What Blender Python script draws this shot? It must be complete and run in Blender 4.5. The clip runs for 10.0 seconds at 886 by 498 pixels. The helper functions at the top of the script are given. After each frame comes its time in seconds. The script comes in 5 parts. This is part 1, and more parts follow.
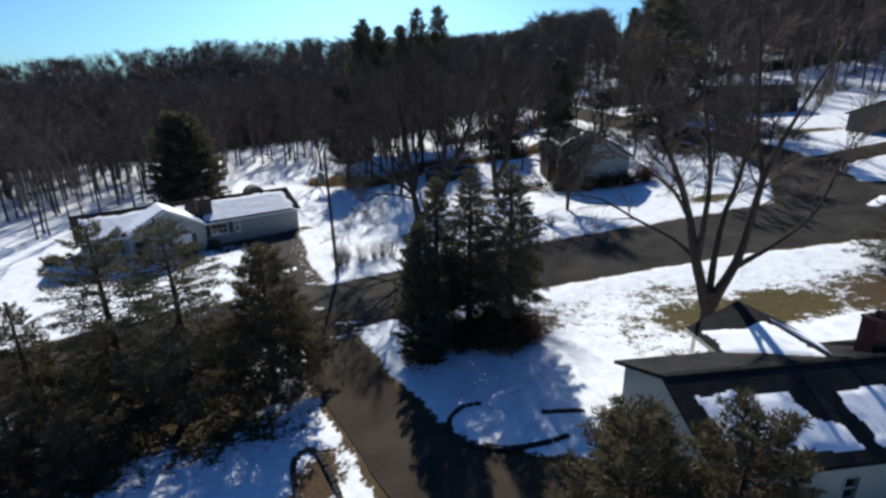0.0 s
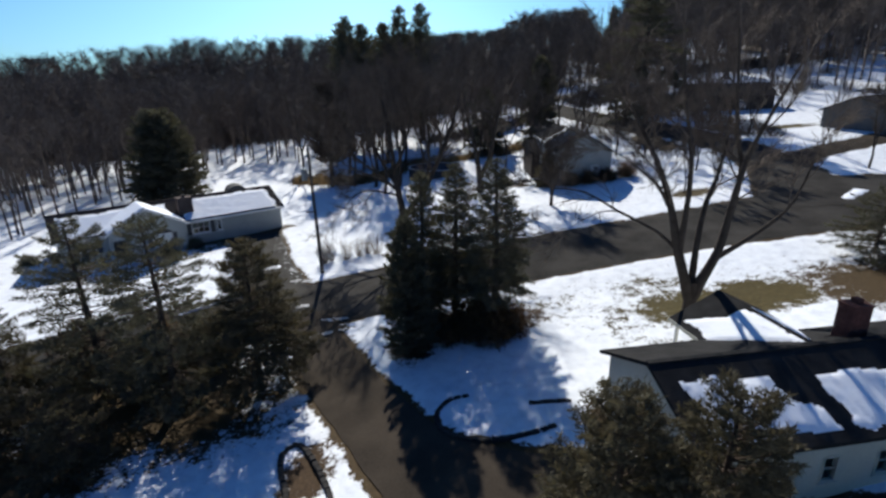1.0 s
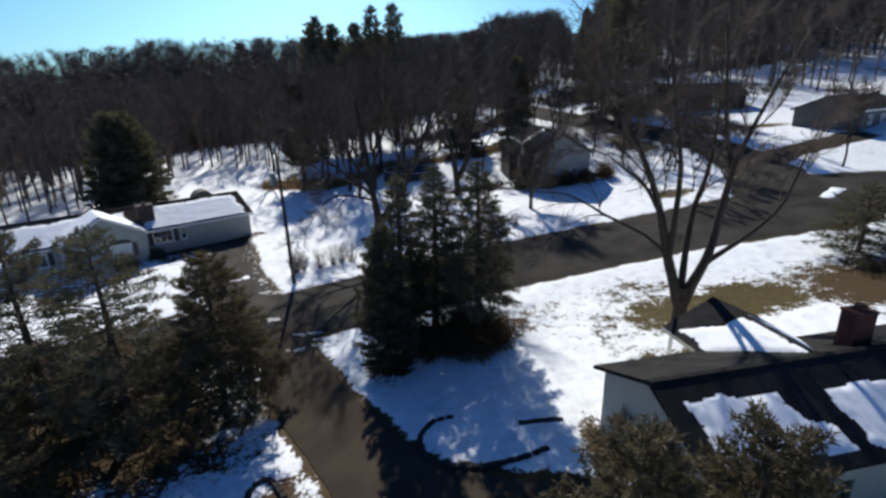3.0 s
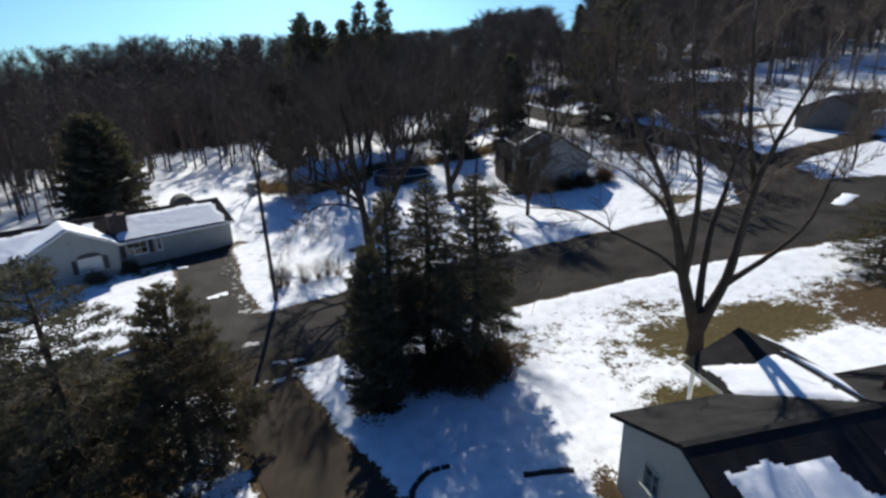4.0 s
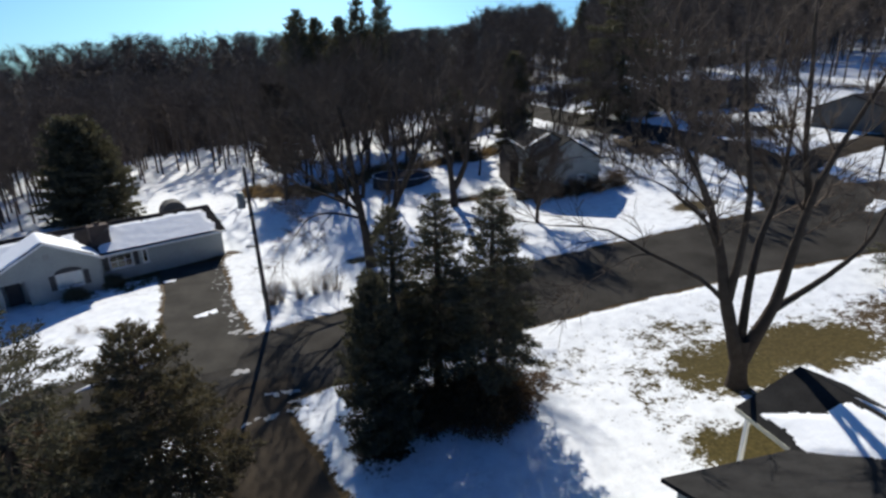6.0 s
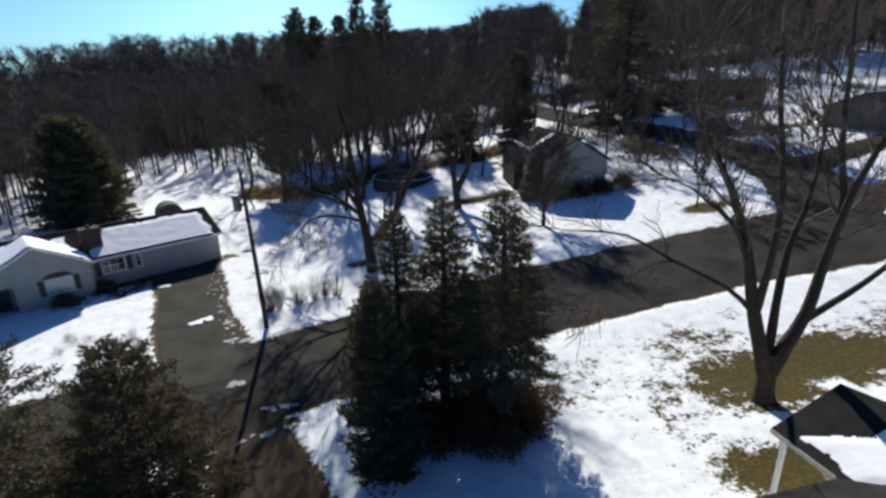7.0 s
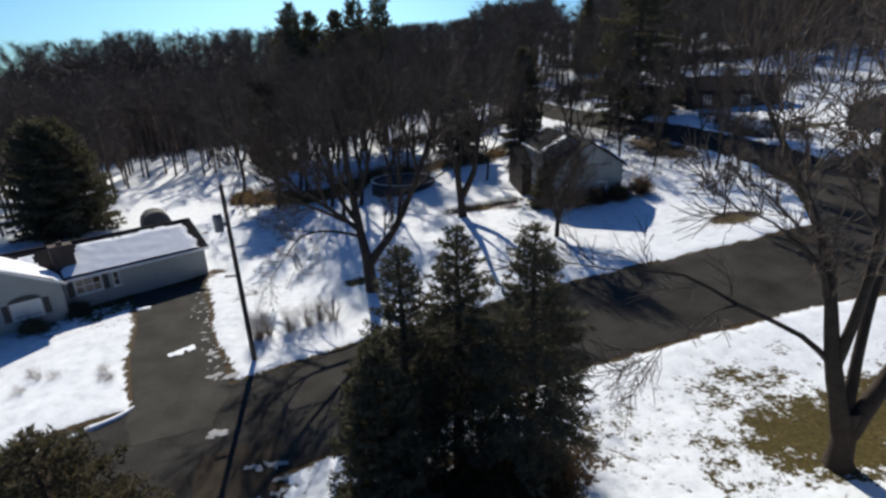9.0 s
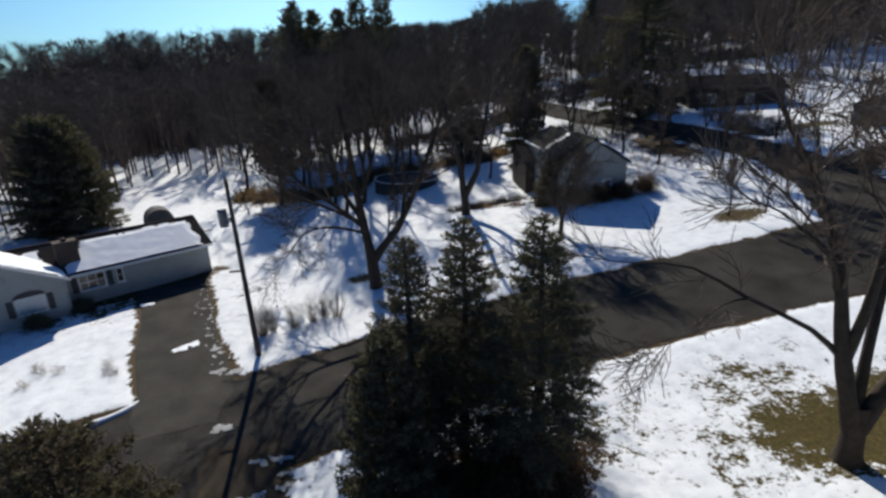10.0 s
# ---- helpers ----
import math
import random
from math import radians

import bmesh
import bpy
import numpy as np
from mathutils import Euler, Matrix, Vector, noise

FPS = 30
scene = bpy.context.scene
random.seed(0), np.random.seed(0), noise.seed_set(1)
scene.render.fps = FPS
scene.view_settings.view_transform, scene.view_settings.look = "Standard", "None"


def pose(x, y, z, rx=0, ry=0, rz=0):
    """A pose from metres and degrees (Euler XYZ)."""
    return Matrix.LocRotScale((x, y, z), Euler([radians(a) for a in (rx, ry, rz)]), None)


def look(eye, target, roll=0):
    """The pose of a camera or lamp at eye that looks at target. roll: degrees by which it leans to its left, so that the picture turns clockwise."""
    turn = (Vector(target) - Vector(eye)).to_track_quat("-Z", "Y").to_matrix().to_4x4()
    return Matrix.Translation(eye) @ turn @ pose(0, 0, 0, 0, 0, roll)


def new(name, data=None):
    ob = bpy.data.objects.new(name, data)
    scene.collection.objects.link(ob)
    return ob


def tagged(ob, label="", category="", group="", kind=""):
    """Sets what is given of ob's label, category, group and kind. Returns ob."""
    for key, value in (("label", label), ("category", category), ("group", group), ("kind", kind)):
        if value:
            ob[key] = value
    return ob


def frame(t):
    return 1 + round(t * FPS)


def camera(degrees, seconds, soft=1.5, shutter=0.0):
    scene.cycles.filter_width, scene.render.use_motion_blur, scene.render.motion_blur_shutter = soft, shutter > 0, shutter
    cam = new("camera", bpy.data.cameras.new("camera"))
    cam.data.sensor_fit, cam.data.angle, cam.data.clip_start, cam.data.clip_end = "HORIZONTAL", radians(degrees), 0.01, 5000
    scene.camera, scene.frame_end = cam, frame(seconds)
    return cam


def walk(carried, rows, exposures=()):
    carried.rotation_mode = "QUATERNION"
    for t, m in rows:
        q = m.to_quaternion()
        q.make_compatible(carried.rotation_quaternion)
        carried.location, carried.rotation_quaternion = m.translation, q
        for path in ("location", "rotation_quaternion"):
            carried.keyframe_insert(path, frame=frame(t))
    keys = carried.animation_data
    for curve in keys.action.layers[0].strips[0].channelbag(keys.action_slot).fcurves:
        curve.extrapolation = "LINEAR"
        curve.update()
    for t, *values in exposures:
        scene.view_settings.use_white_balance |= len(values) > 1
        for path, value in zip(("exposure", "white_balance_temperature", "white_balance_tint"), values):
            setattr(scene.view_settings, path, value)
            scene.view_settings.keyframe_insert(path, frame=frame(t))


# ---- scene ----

cam = camera(83.0, 10.0, soft=2.7)
METRES, EYE, TILT, LEAN, TURN = 15.0, 16.0, -18.0, 1.0, 0.0
ROWS = [
    (0.0, 0.0, 0.0, 0.0, 0.0, 0.0, 0.0),
    (0.5, -0.0009, 0.0008, -0.0092, -0.9, -0.04, 0.32),
    (1.0, -0.0064, -0.0006, -0.0213, -1.8, -0.07, 0.59),
    (1.5, -0.0122, -0.003, -0.0322, -2.55, -0.07, 0.82),
    (2.0, -0.0159, -0.0021, -0.0398, -3.15, -0.05, 1.07),
    (2.5, -0.0178, 0.035, -0.0277, -3.8, 0.14, 1.36),
    (4.0, -0.0015, 0.3049, 0.0909, -5.46, -0.26, 1.96),
    (4.5, -0.0029, 0.363, 0.1243, -5.37, -0.48, 2.07),
    (5.0, -0.0073, 0.4344, 0.1502, -5.68, -0.15, 2.11),
    (5.5, -0.0133, 0.4749, 0.163, -5.69, -0.5, 2.2),
    (7.0, -0.0368, 0.6064, 0.1838, -5.77, -0.38, 2.26),
    (7.5, -0.0368, 0.696, 0.2125, -5.88, -0.42, 2.36),
    (8.0, -0.0368, 0.7941, 0.2575, -6.21, -0.41, 2.48),
    (8.5, -0.038, 0.8443, 0.2856, -6.23, -0.74, 2.55),
    (9.0, -0.0466, 0.8556, 0.2918, -5.94, -0.87, 2.57),
    (9.5, -0.0559, 0.8586, 0.2832, -5.81, -0.88, 2.53),
    (10.0, -0.0599, 0.8623, 0.2735, -5.76, -0.81, 2.47),
]
walk(cam, [(t, pose(0, 0, EYE, TILT, LEAN, TURN) @ pose(METRES * x, METRES * y, METRES * z, 90 + pitch, roll, yaw)) for t, x, y, z, yaw, pitch, roll in ROWS],
     exposures=[(0.0, 0.25, 6560, 9), (2.5, 0.25, 6640, 9), (5.5, 0.24, 6800, 9), (8.0, 0.21, 6870, 9), (9.2, 0.12, 6890, 9), (10.0, 0.05, 6890, 9)])

# ---------------------------------------------------------------- light
SUN_EL, SUN_AZ = radians(33.6), radians(-7.0)      # the sun stands ahead, a little to the west of the view
world = bpy.data.worlds.new("world")
scene.world = world
world.use_nodes = True
wn = world.node_tree
sky = wn.nodes.new("ShaderNodeTexSky")
sky.sky_type = "NISHITA"
sky.sun_disc = False
sky.sun_elevation, sky.sun_rotation = SUN_EL, SUN_AZ
sky.air_density, sky.dust_density, sky.ozone_density = 0.7, 1.5, 4.0
wn.nodes["Background"].inputs["Strength"].default_value = 0.092
tint = wn.nodes.new("ShaderNodeMix")
tint.data_type, tint.blend_type = "RGBA", "MULTIPLY"
tint.inputs["Factor"].default_value = 1.0
dome = wn.nodes.new("ShaderNodeTexCoord")
up = wn.nodes.new("ShaderNodeSeparateXYZ")
deepen = wn.nodes.new("ShaderNodeValToRGB")             # a clear winter sky: pale at the rim, deep blue overhead
deepen.color_ramp.elements[0].position, deepen.color_ramp.elements[0].color = 0.05, (0.44, 0.82, 1.02, 1)
deepen.color_ramp.elements[1].position, deepen.color_ramp.elements[1].color = 0.65, (0.24, 0.57, 1.04, 1)
wn.links.new(dome.outputs["Generated"], up.inputs[0])
wn.links.new(up.outputs["Z"], deepen.inputs[0])
wn.links.new(deepen.outputs[0], tint.inputs["B"])
wn.links.new(sky.outputs[0], tint.inputs["A"])
wn.links.new(tint.outputs["Result"], wn.nodes["Background"].inputs["Color"])
sun = new("sun", bpy.data.lights.new("sun", "SUN"))
sun.data.energy, sun.data.angle, sun.data.color = 5.45, radians(0.6), (1.0, 0.965, 0.90)
sun_way = Vector((math.sin(SUN_AZ) * math.cos(SUN_EL), math.cos(SUN_AZ) * math.cos(SUN_EL), math.sin(SUN_EL)))
sun.matrix_world = look(sun_way * 300, (0, 0, 0))

# ---------------------------------------------------------------- materials
def material(name, dark, light, rough=0.8, scale=3.0, fine=40.0, bump=0.2, metal=0.0, random_tone=0.0, wave=None):
    """A surface that varies at two scales, with fine relief. wave: (axis, metres, depth) for courses or boards."""
    m = bpy.data.materials.new(name)
    m.use_nodes = True
    t = m.node_tree
    bsdf = t.nodes["Principled BSDF"]
    co = t.nodes.new("ShaderNodeTexCoord")
    big = t.nodes.new("ShaderNodeTexNoise")
    big.inputs["Scale"].default_value, big.inputs["Detail"].default_value = scale, 5.0
    small = t.nodes.new("ShaderNodeTexNoise")
    small.inputs["Scale"].default_value, small.inputs["Detail"].default_value = fine, 3.0
    t.links.new(co.outputs["Object"], big.inputs["Vector"])
    t.links.new(co.outputs["Object"], small.inputs["Vector"])
    add = t.nodes.new("ShaderNodeMath")
    add.operation = "MULTIPLY_ADD"
    add.inputs[1].default_value = 0.45
    t.links.new(small.outputs["Fac"], add.inputs[0])
    half = t.nodes.new("ShaderNodeMath")
    half.operation = "MULTIPLY"
    half.inputs[1].default_value = 0.55
    t.links.new(big.outputs["Fac"], half.inputs[0])
    t.links.new(half.outputs[0], add.inputs[2])
    value = add.outputs[0]
    if random_tone:
        info = t.nodes.new("ShaderNodeObjectInfo")
        geo = t.nodes.new("ShaderNodeNewGeometry")
        both = t.nodes.new("ShaderNodeMath")
        both.operation = "ADD"
        t.links.new(info.outputs["Random"], both.inputs[0])
        t.links.new(geo.outputs["Random Per Island"], both.inputs[1])
        tone = t.nodes.new("ShaderNodeMath")
        tone.operation = "MULTIPLY_ADD"
        tone.inputs[1].default_value = random_tone
        t.links.new(both.outputs[0], tone.inputs[0])
        t.links.new(value, tone.inputs[2])
        shift = t.nodes.new("ShaderNodeMath")
        shift.operation = "SUBTRACT"
        shift.inputs[1].default_value = random_tone
        t.links.new(tone.outputs[0], shift.inputs[0])
        value = shift.outputs[0]
    ramp = t.nodes.new("ShaderNodeValToRGB")
    ramp.color_ramp.elements[0].position, ramp.color_ramp.elements[1].position = 0.3, 0.7
    ramp.color_ramp.elements[0].color, ramp.color_ramp.elements[1].color = (*dark, 1), (*light, 1)
    t.links.new(value, ramp.inputs[0])
    t.links.new(ramp.outputs[0], bsdf.inputs["Base Color"])
    bsdf.inputs["Roughness"].default_value, bsdf.inputs["Metallic"].default_value = rough, metal
    bsdf.inputs["Specular IOR Level"].default_value = 0.5 if rough < 0.6 else 0.12 if rough < 0.96 else 0.03
    height = small.outputs["Fac"]
    if wave:
        axis, metres, depth = wave
        w = t.nodes.new("ShaderNodeTexWave")
        w.wave_type, w.wave_profile, w.bands_direction = "BANDS", "SAW", axis
        w.inputs["Scale"].default_value = 0.314 / metres
        w.inputs["Distortion"].default_value = 0.15
        t.links.new(co.outputs["Object"], w.inputs["Vector"])
        mix = t.nodes.new("ShaderNodeMath")
        mix.operation = "MULTIPLY_ADD"
        mix.inputs[1].default_value = depth
        t.links.new(w.outputs["Fac"], mix.inputs[0])
        t.links.new(small.outputs["Fac"], mix.inputs[2])
        height = mix.outputs[0]
    if bump:
        b = t.nodes.new("ShaderNodeBump")
        b.inputs["Strength"].default_value, b.inputs["Distance"].default_value = bump, 0.03
        t.links.new(height, b.inputs["Height"])
        t.links.new(b.outputs[0], bsdf.inputs["Normal"])
    return m


def ground_material():
    """Old snow that thins out raggedly over winter grass and leaf litter; the mesh tells where it lies (attribute cover: snow, litter)."""
    m = bpy.data.materials.new("snowy_ground")
    m.use_nodes = True
    t = m.node_tree
    bsdf = t.nodes["Principled BSDF"]
    co = t.nodes.new("ShaderNodeTexCoord")
    at = t.nodes.new("ShaderNodeAttribute")
    at.attribute_name = "cover"
    split = t.nodes.new("ShaderNodeSeparateColor")
    t.links.new(at.outputs["Color"], split.inputs[0])

    def tex(scale, detail, rough=0.55):
        n = t.nodes.new("ShaderNodeTexNoise")
        n.inputs["Scale"].default_value, n.inputs["Detail"].default_value, n.inputs["Roughness"].default_value = scale, detail, rough
        t.links.new(co.outputs["Object"], n.inputs["Vector"])
        return n.outputs["Fac"]

    def ramp(value, stops):
        r = t.nodes.new("ShaderNodeValToRGB")
        while len(r.color_ramp.elements) < len(stops):
            r.color_ramp.elements.new(0.5)
        for e, (p, c) in zip(r.color_ramp.elements, stops):
            e.position, e.color = p, (*c, 1)
        t.links.new(value, r.inputs[0])
        return r.outputs[0]

    def mix(fac, a, b):
        n = t.nodes.new("ShaderNodeMix")
        n.data_type = "RGBA"
        t.links.new(fac, n.inputs["Factor"])
        t.links.new(a, n.inputs["A"])
        t.links.new(b, n.inputs["B"])
        return n.outputs["Result"]

    def math_node(op, a, b):
        n = t.nodes.new("ShaderNodeMath")
        n.operation = op
        for i, s in enumerate((a, b)):
            if isinstance(s, float):
                n.inputs[i].default_value = s
            else:
                t.links.new(s, n.inputs[i])
        return n.outputs[0]

    grain, mid = tex(5.5, 7.0, 0.72), tex(1.5, 5.0, 0.65)
    grass = ramp(tex(6.0, 6.0, 0.7), [(0.3, (0.026, 0.022, 0.007)), (0.5, (0.066, 0.054, 0.015)), (0.62, (0.098, 0.072, 0.024)), (0.75, (0.150, 0.112, 0.042))])
    litter = ramp(tex(9.0, 6.0, 0.75), [(0.3, (0.022, 0.014, 0.008)), (0.55, (0.060, 0.036, 0.018)), (0.75, (0.115, 0.070, 0.034))])
    earth = mix(split.outputs["Green"], grass, litter)
    snow = ramp(tex(1.3, 6.0, 0.6), [(0.28, (0.585, 0.61, 0.64)), (0.45, (0.715, 0.74, 0.765)), (0.62, (0.79, 0.815, 0.835))])
    ragged = math_node("ADD", math_node("MULTIPLY", grain, 2.5), math_node("MULTIPLY", mid, 2.2))
    lies = math_node("SUBTRACT", math_node("ADD", math_node("MULTIPLY", split.outputs["Red"], 1.6), ragged), 2.88)
    cover = ramp(lies, [(0.13, (0, 0, 0)), (0.27, (0.45, 0.45, 0.45)), (0.42, (1, 1, 1))])
    t.links.new(mix(cover, earth, snow), bsdf.inputs["Base Color"])
    bsdf.inputs["Roughness"].default_value = 0.8
    bsdf.inputs["Specular IOR Level"].default_value = 0.1
    b = t.nodes.new("ShaderNodeBump")
    b.inputs["Strength"].default_value, b.inputs["Distance"].default_value = 0.32, 0.10
    t.links.new(math_node("ADD", math_node("MULTIPLY", mid, 1.2), math_node("ADD", math_node("MULTIPLY", grain, 0.25), math_node("MULTIPLY", lies, 0.3))), b.inputs["Height"])
    t.links.new(b.outputs[0], bsdf.inputs["Normal"])
    return m


M_GROUND = ground_material()
M_ASPHALT = material("asphalt", (0.015, 0.0143, 0.0132), (0.064, 0.0595, 0.0535), 0.97, 0.45, 14.0, 0.25)
M_DRIVE = material("worn_asphalt", (0.026, 0.0215, 0.0172), (0.066, 0.0535, 0.041), 0.97, 0.5, 16.0, 0.3)
M_DRIVE_GREY = material("grey_asphalt", (0.030, 0.0285, 0.0255), (0.084, 0.0785, 0.069), 0.97, 0.5, 16.0, 0.3)
M_SIDING = material("white_siding", (0.26, 0.28, 0.27), (0.35, 0.37, 0.355), 0.55, 0.8, 9.0, 0.35, wave=("Z", 0.13, 1.5))
M_CREAM = material("cream_siding", (0.42, 0.41, 0.33), (0.53, 0.515, 0.42), 0.55, 0.8, 9.0, 0.35, wave=("Z", 0.13, 1.5))
M_GREY_SIDING = material("grey_siding", (0.24, 0.25, 0.24), (0.35, 0.355, 0.335), 0.6, 0.7, 9.0, 0.35, wave=("Z", 0.13, 1.5))
M_DARK_SIDING = material("slate_siding", (0.075, 0.078, 0.080), (0.125, 0.128, 0.128), 0.6, 0.7, 9.0, 0.35, wave=("Z", 0.13, 1.5))
M_BROWN_SIDING = material("brown_siding", (0.030, 0.023, 0.019), (0.070, 0.054, 0.044), 0.7, 0.7, 9.0, 0.35, wave=("Z", 0.2, 1.5))
M_TRIM = material("white_trim", (0.68, 0.68, 0.66), (0.80, 0.80, 0.78), 0.5, 2.0, 20.0, 0.1)
M_SHINGLE = material("asphalt_shingle", (0.013, 0.013, 0.0135), (0.037, 0.0365, 0.036), 0.97, 1.4, 22.0, 0.5, wave=("Z", 0.06, 1.2))
M_SHINGLE_B = material("brown_shingle", (0.026, 0.022, 0.021), (0.060, 0.052, 0.048), 0.97, 1.4, 22.0, 0.5, wave=("Z", 0.06, 1.2))
M_SHUTTER = material("dark_shutter", (0.018, 0.020, 0.026), (0.035, 0.038, 0.046), 0.5, 3.0, 20.0, 0.15)
M_OLD_BRICK = material("weathered_brick", (0.050, 0.038, 0.033), (0.115, 0.088, 0.076), 0.9, 4.0, 30.0, 0.3, random_tone=0.3)
M_BRICK = material("chimney_brick", (0.060, 0.026, 0.022), (0.125, 0.055, 0.045), 0.9, 4.0, 30.0, 0.3, random_tone=0.3)
M_MORTAR = material("mortar", (0.24, 0.22, 0.20), (0.34, 0.32, 0.29), 0.95, 5.0, 40.0, 0.3)
M_ROOFSNOW = material("roof_snow", (0.76, 0.79, 0.83), (0.84, 0.865, 0.89), 0.7, 1.6, 9.0, 0.3)
M_DRY_GRASS = material("dry_grass", (0.10, 0.070, 0.038), (0.21, 0.150, 0.080), 0.9, 1.0, 8.0, 0.0, random_tone=0.2)
M_SLUSH = material("grey_slush", (0.16, 0.16, 0.16), (0.38, 0.385, 0.39), 0.6, 2.4, 12.0, 0.3)
M_BARK = material("grey_bark", (0.028, 0.022, 0.018), (0.075, 0.060, 0.048), 0.95, 2.5, 18.0, 0.8)
M_TWIG = material("dark_twigs", (0.068, 0.053, 0.043), (0.140, 0.110, 0.088), 0.9, 2.0, 12.0, 0.0, random_tone=0.1)
M_WOODS = material("winter_woods", (0.088, 0.071, 0.061), (0.148, 0.120, 0.101), 0.95, 0.3, 4.0, 0.0, random_tone=0.12)
M_PINE_BARK = material("conifer_bark", (0.040, 0.030, 0.024), (0.105, 0.078, 0.060), 0.95, 4.0, 24.0, 0.6)
M_SPRUCE = material("spruce_needles", (0.066, 0.062, 0.046), (0.128, 0.120, 0.084), 0.7, 1.2, 9.0, 0.0, random_tone=0.18)
M_PINE = material("pine_needles", (0.053, 0.046, 0.032), (0.104, 0.091, 0.058), 0.7, 1.2, 9.0, 0.0, random_tone=0.2)
M_RUST = material("browned_foliage", (0.042, 0.028, 0.017), (0.115, 0.074, 0.040), 0.85, 1.5, 9.0, 0.0, random_tone=0.2)
M_OLD_LEAVES = material("old_leaves", (0.048, 0.036, 0.026), (0.115, 0.085, 0.060), 0.85, 1.5, 9.0, 0.0, random_tone=0.2)
M_STEMS = material("pale_stems", (0.15, 0.112, 0.080), (0.30, 0.23, 0.17), 0.9, 2.0, 12.0, 0.0, random_tone=0.15)
M_POLE = material("weathered_pole", (0.060, 0.048, 0.038), (0.14, 0.115, 0.092), 0.9, 3.0, 24.0, 0.5)
M_STEEL = material("grey_steel", (0.16, 0.17, 0.18), (0.27, 0.28, 0.29), 0.45, 3.0, 20.0, 0.1, metal=0.6)
M_STONE = material("edging_stone", (0.016, 0.015, 0.015), (0.045, 0.042, 0.039), 0.9, 5.0, 30.0, 0.5, random_tone=0.2)
M_POOL = material("pool_wall", (0.025, 0.029, 0.036), (0.055, 0.062, 0.072), 0.7, 2.0, 14.0, 0.1)
M_COVER = material("pool_cover", (0.014, 0.026, 0.045), (0.030, 0.050, 0.080), 0.97, 1.0, 10.0, 0.4)
M_CANVAS = material("grey_canvas", (0.045, 0.045, 0.045), (0.10, 0.10, 0.10), 0.8, 2.0, 18.0, 0.3)
M_ROOM = material("dim_room", (0.05, 0.05, 0.05), (0.10, 0.10, 0.10), 0.9, 2.0, 16.0, 0.0)
M_FLOOR = material("room_floor", (0.09, 0.065, 0.045), (0.16, 0.12, 0.085), 0.7, 2.0, 16.0, 0.1)


def lets_light_through(m, colour, share):
    """Thin foliage that glows a little when the sun stands behind it."""
    t = m.node_tree
    out = t.nodes["Material Output"]
    thin = t.nodes.new("ShaderNodeBsdfTranslucent")
    thin.inputs["Color"].default_value = (*colour, 1)
    mix = t.nodes.new("ShaderNodeMixShader")
    mix.inputs[0].default_value = share
    t.links.new(t.nodes["Principled BSDF"].outputs[0], mix.inputs[1])
    t.links.new(thin.outputs[0], mix.inputs[2])
    t.links.new(mix.outputs[0], out.inputs["Surface"])


lets_light_through(M_PINE, (0.095, 0.080, 0.040), 0.32)
lets_light_through(M_SPRUCE, (0.085, 0.080, 0.042), 0.34)
lets_light_through(M_DRY_GRASS, (0.24, 0.165, 0.085), 0.4)
lets_light_through(M_RUST, (0.16, 0.09, 0.04), 0.25)

M_GLASS = bpy.data.materials.new("window_glass")
M_GLASS.use_nodes = True
_g = M_GLASS.node_tree.nodes["Principled BSDF"]
_g.inputs["Base Color"].default_value = (0.9, 0.95, 0.97, 1)
_g.inputs["Roughness"].default_value = 0.03
_g.inputs["Transmission Weight"].default_value = 1.0
_g.inputs["IOR"].default_value = 1.45


# ---------------------------------------------------------------- mesh helpers
def mesh_from(name, verts, faces, mat):
    """A mesh from numpy verts (n, 3) and faces of one size (m, k)."""
    me = bpy.data.meshes.new(name)
    verts, faces = np.asarray(verts, dtype=np.float32), np.asarray(faces, dtype=np.int32)
    k = faces.shape[1]
    me.vertices.add(len(verts))
    me.vertices.foreach_set("co", verts.ravel())
    me.loops.add(faces.size)
    me.loops.foreach_set("vertex_index", faces.ravel())
    me.polygons.add(len(faces))
    me.polygons.foreach_set("loop_start", np.arange(len(faces), dtype=np.int32) * k)
    me.update(calc_edges=True)
    me.materials.append(mat)
    return me


def smooth(me):
    me.polygons.foreach_set("use_smooth", np.ones(len(me.polygons), dtype=bool))
    return me


def part(name, shape, mat, parent, label=""):
    """Links a bmesh or mesh as one object under a thing or a part."""
    if isinstance(shape, bmesh.types.BMesh):
        me = bpy.data.meshes.new(name)
        shape.to_mesh(me)
        shape.free()
        me.materials.append(mat)
    else:
        me = shape
    ob = new(name, me)
    ob.parent = parent
    return tagged(ob, label)


def empty(name, m, label, category, group="", kind=""):
    ob = new(name)
    ob.empty_display_size = 0.3
    ob.matrix_world = m
    return tagged(ob, label, category, group, kind)


def add_box(bm, x0, x1, y0, y1, z0, z1, bevel=0.0, m=None):
    vs = [bm.verts.new((x, y, z)) for z in (z0, z1) for y in (y0, y1) for x in (x0, x1)]
    fs = [bm.faces.new([vs[i] for i in q]) for q in ((0, 2, 3, 1), (4, 5, 7, 6), (0, 1, 5, 4), (2, 6, 7, 3), (0, 4, 6, 2), (1, 3, 7, 5))]
    if bevel:
        es = list({e for f in fs for e in f.edges})
        got = bmesh.ops.bevel(bm, geom=es, offset=bevel, segments=1, affect="EDGES", profile=0.5)
        vs = list({v for f in got["faces"] for v in f.verts} | {v for v in vs if v.is_valid})
    if m is not None:
        bmesh.ops.transform(bm, matrix=m, verts=vs)
    return vs


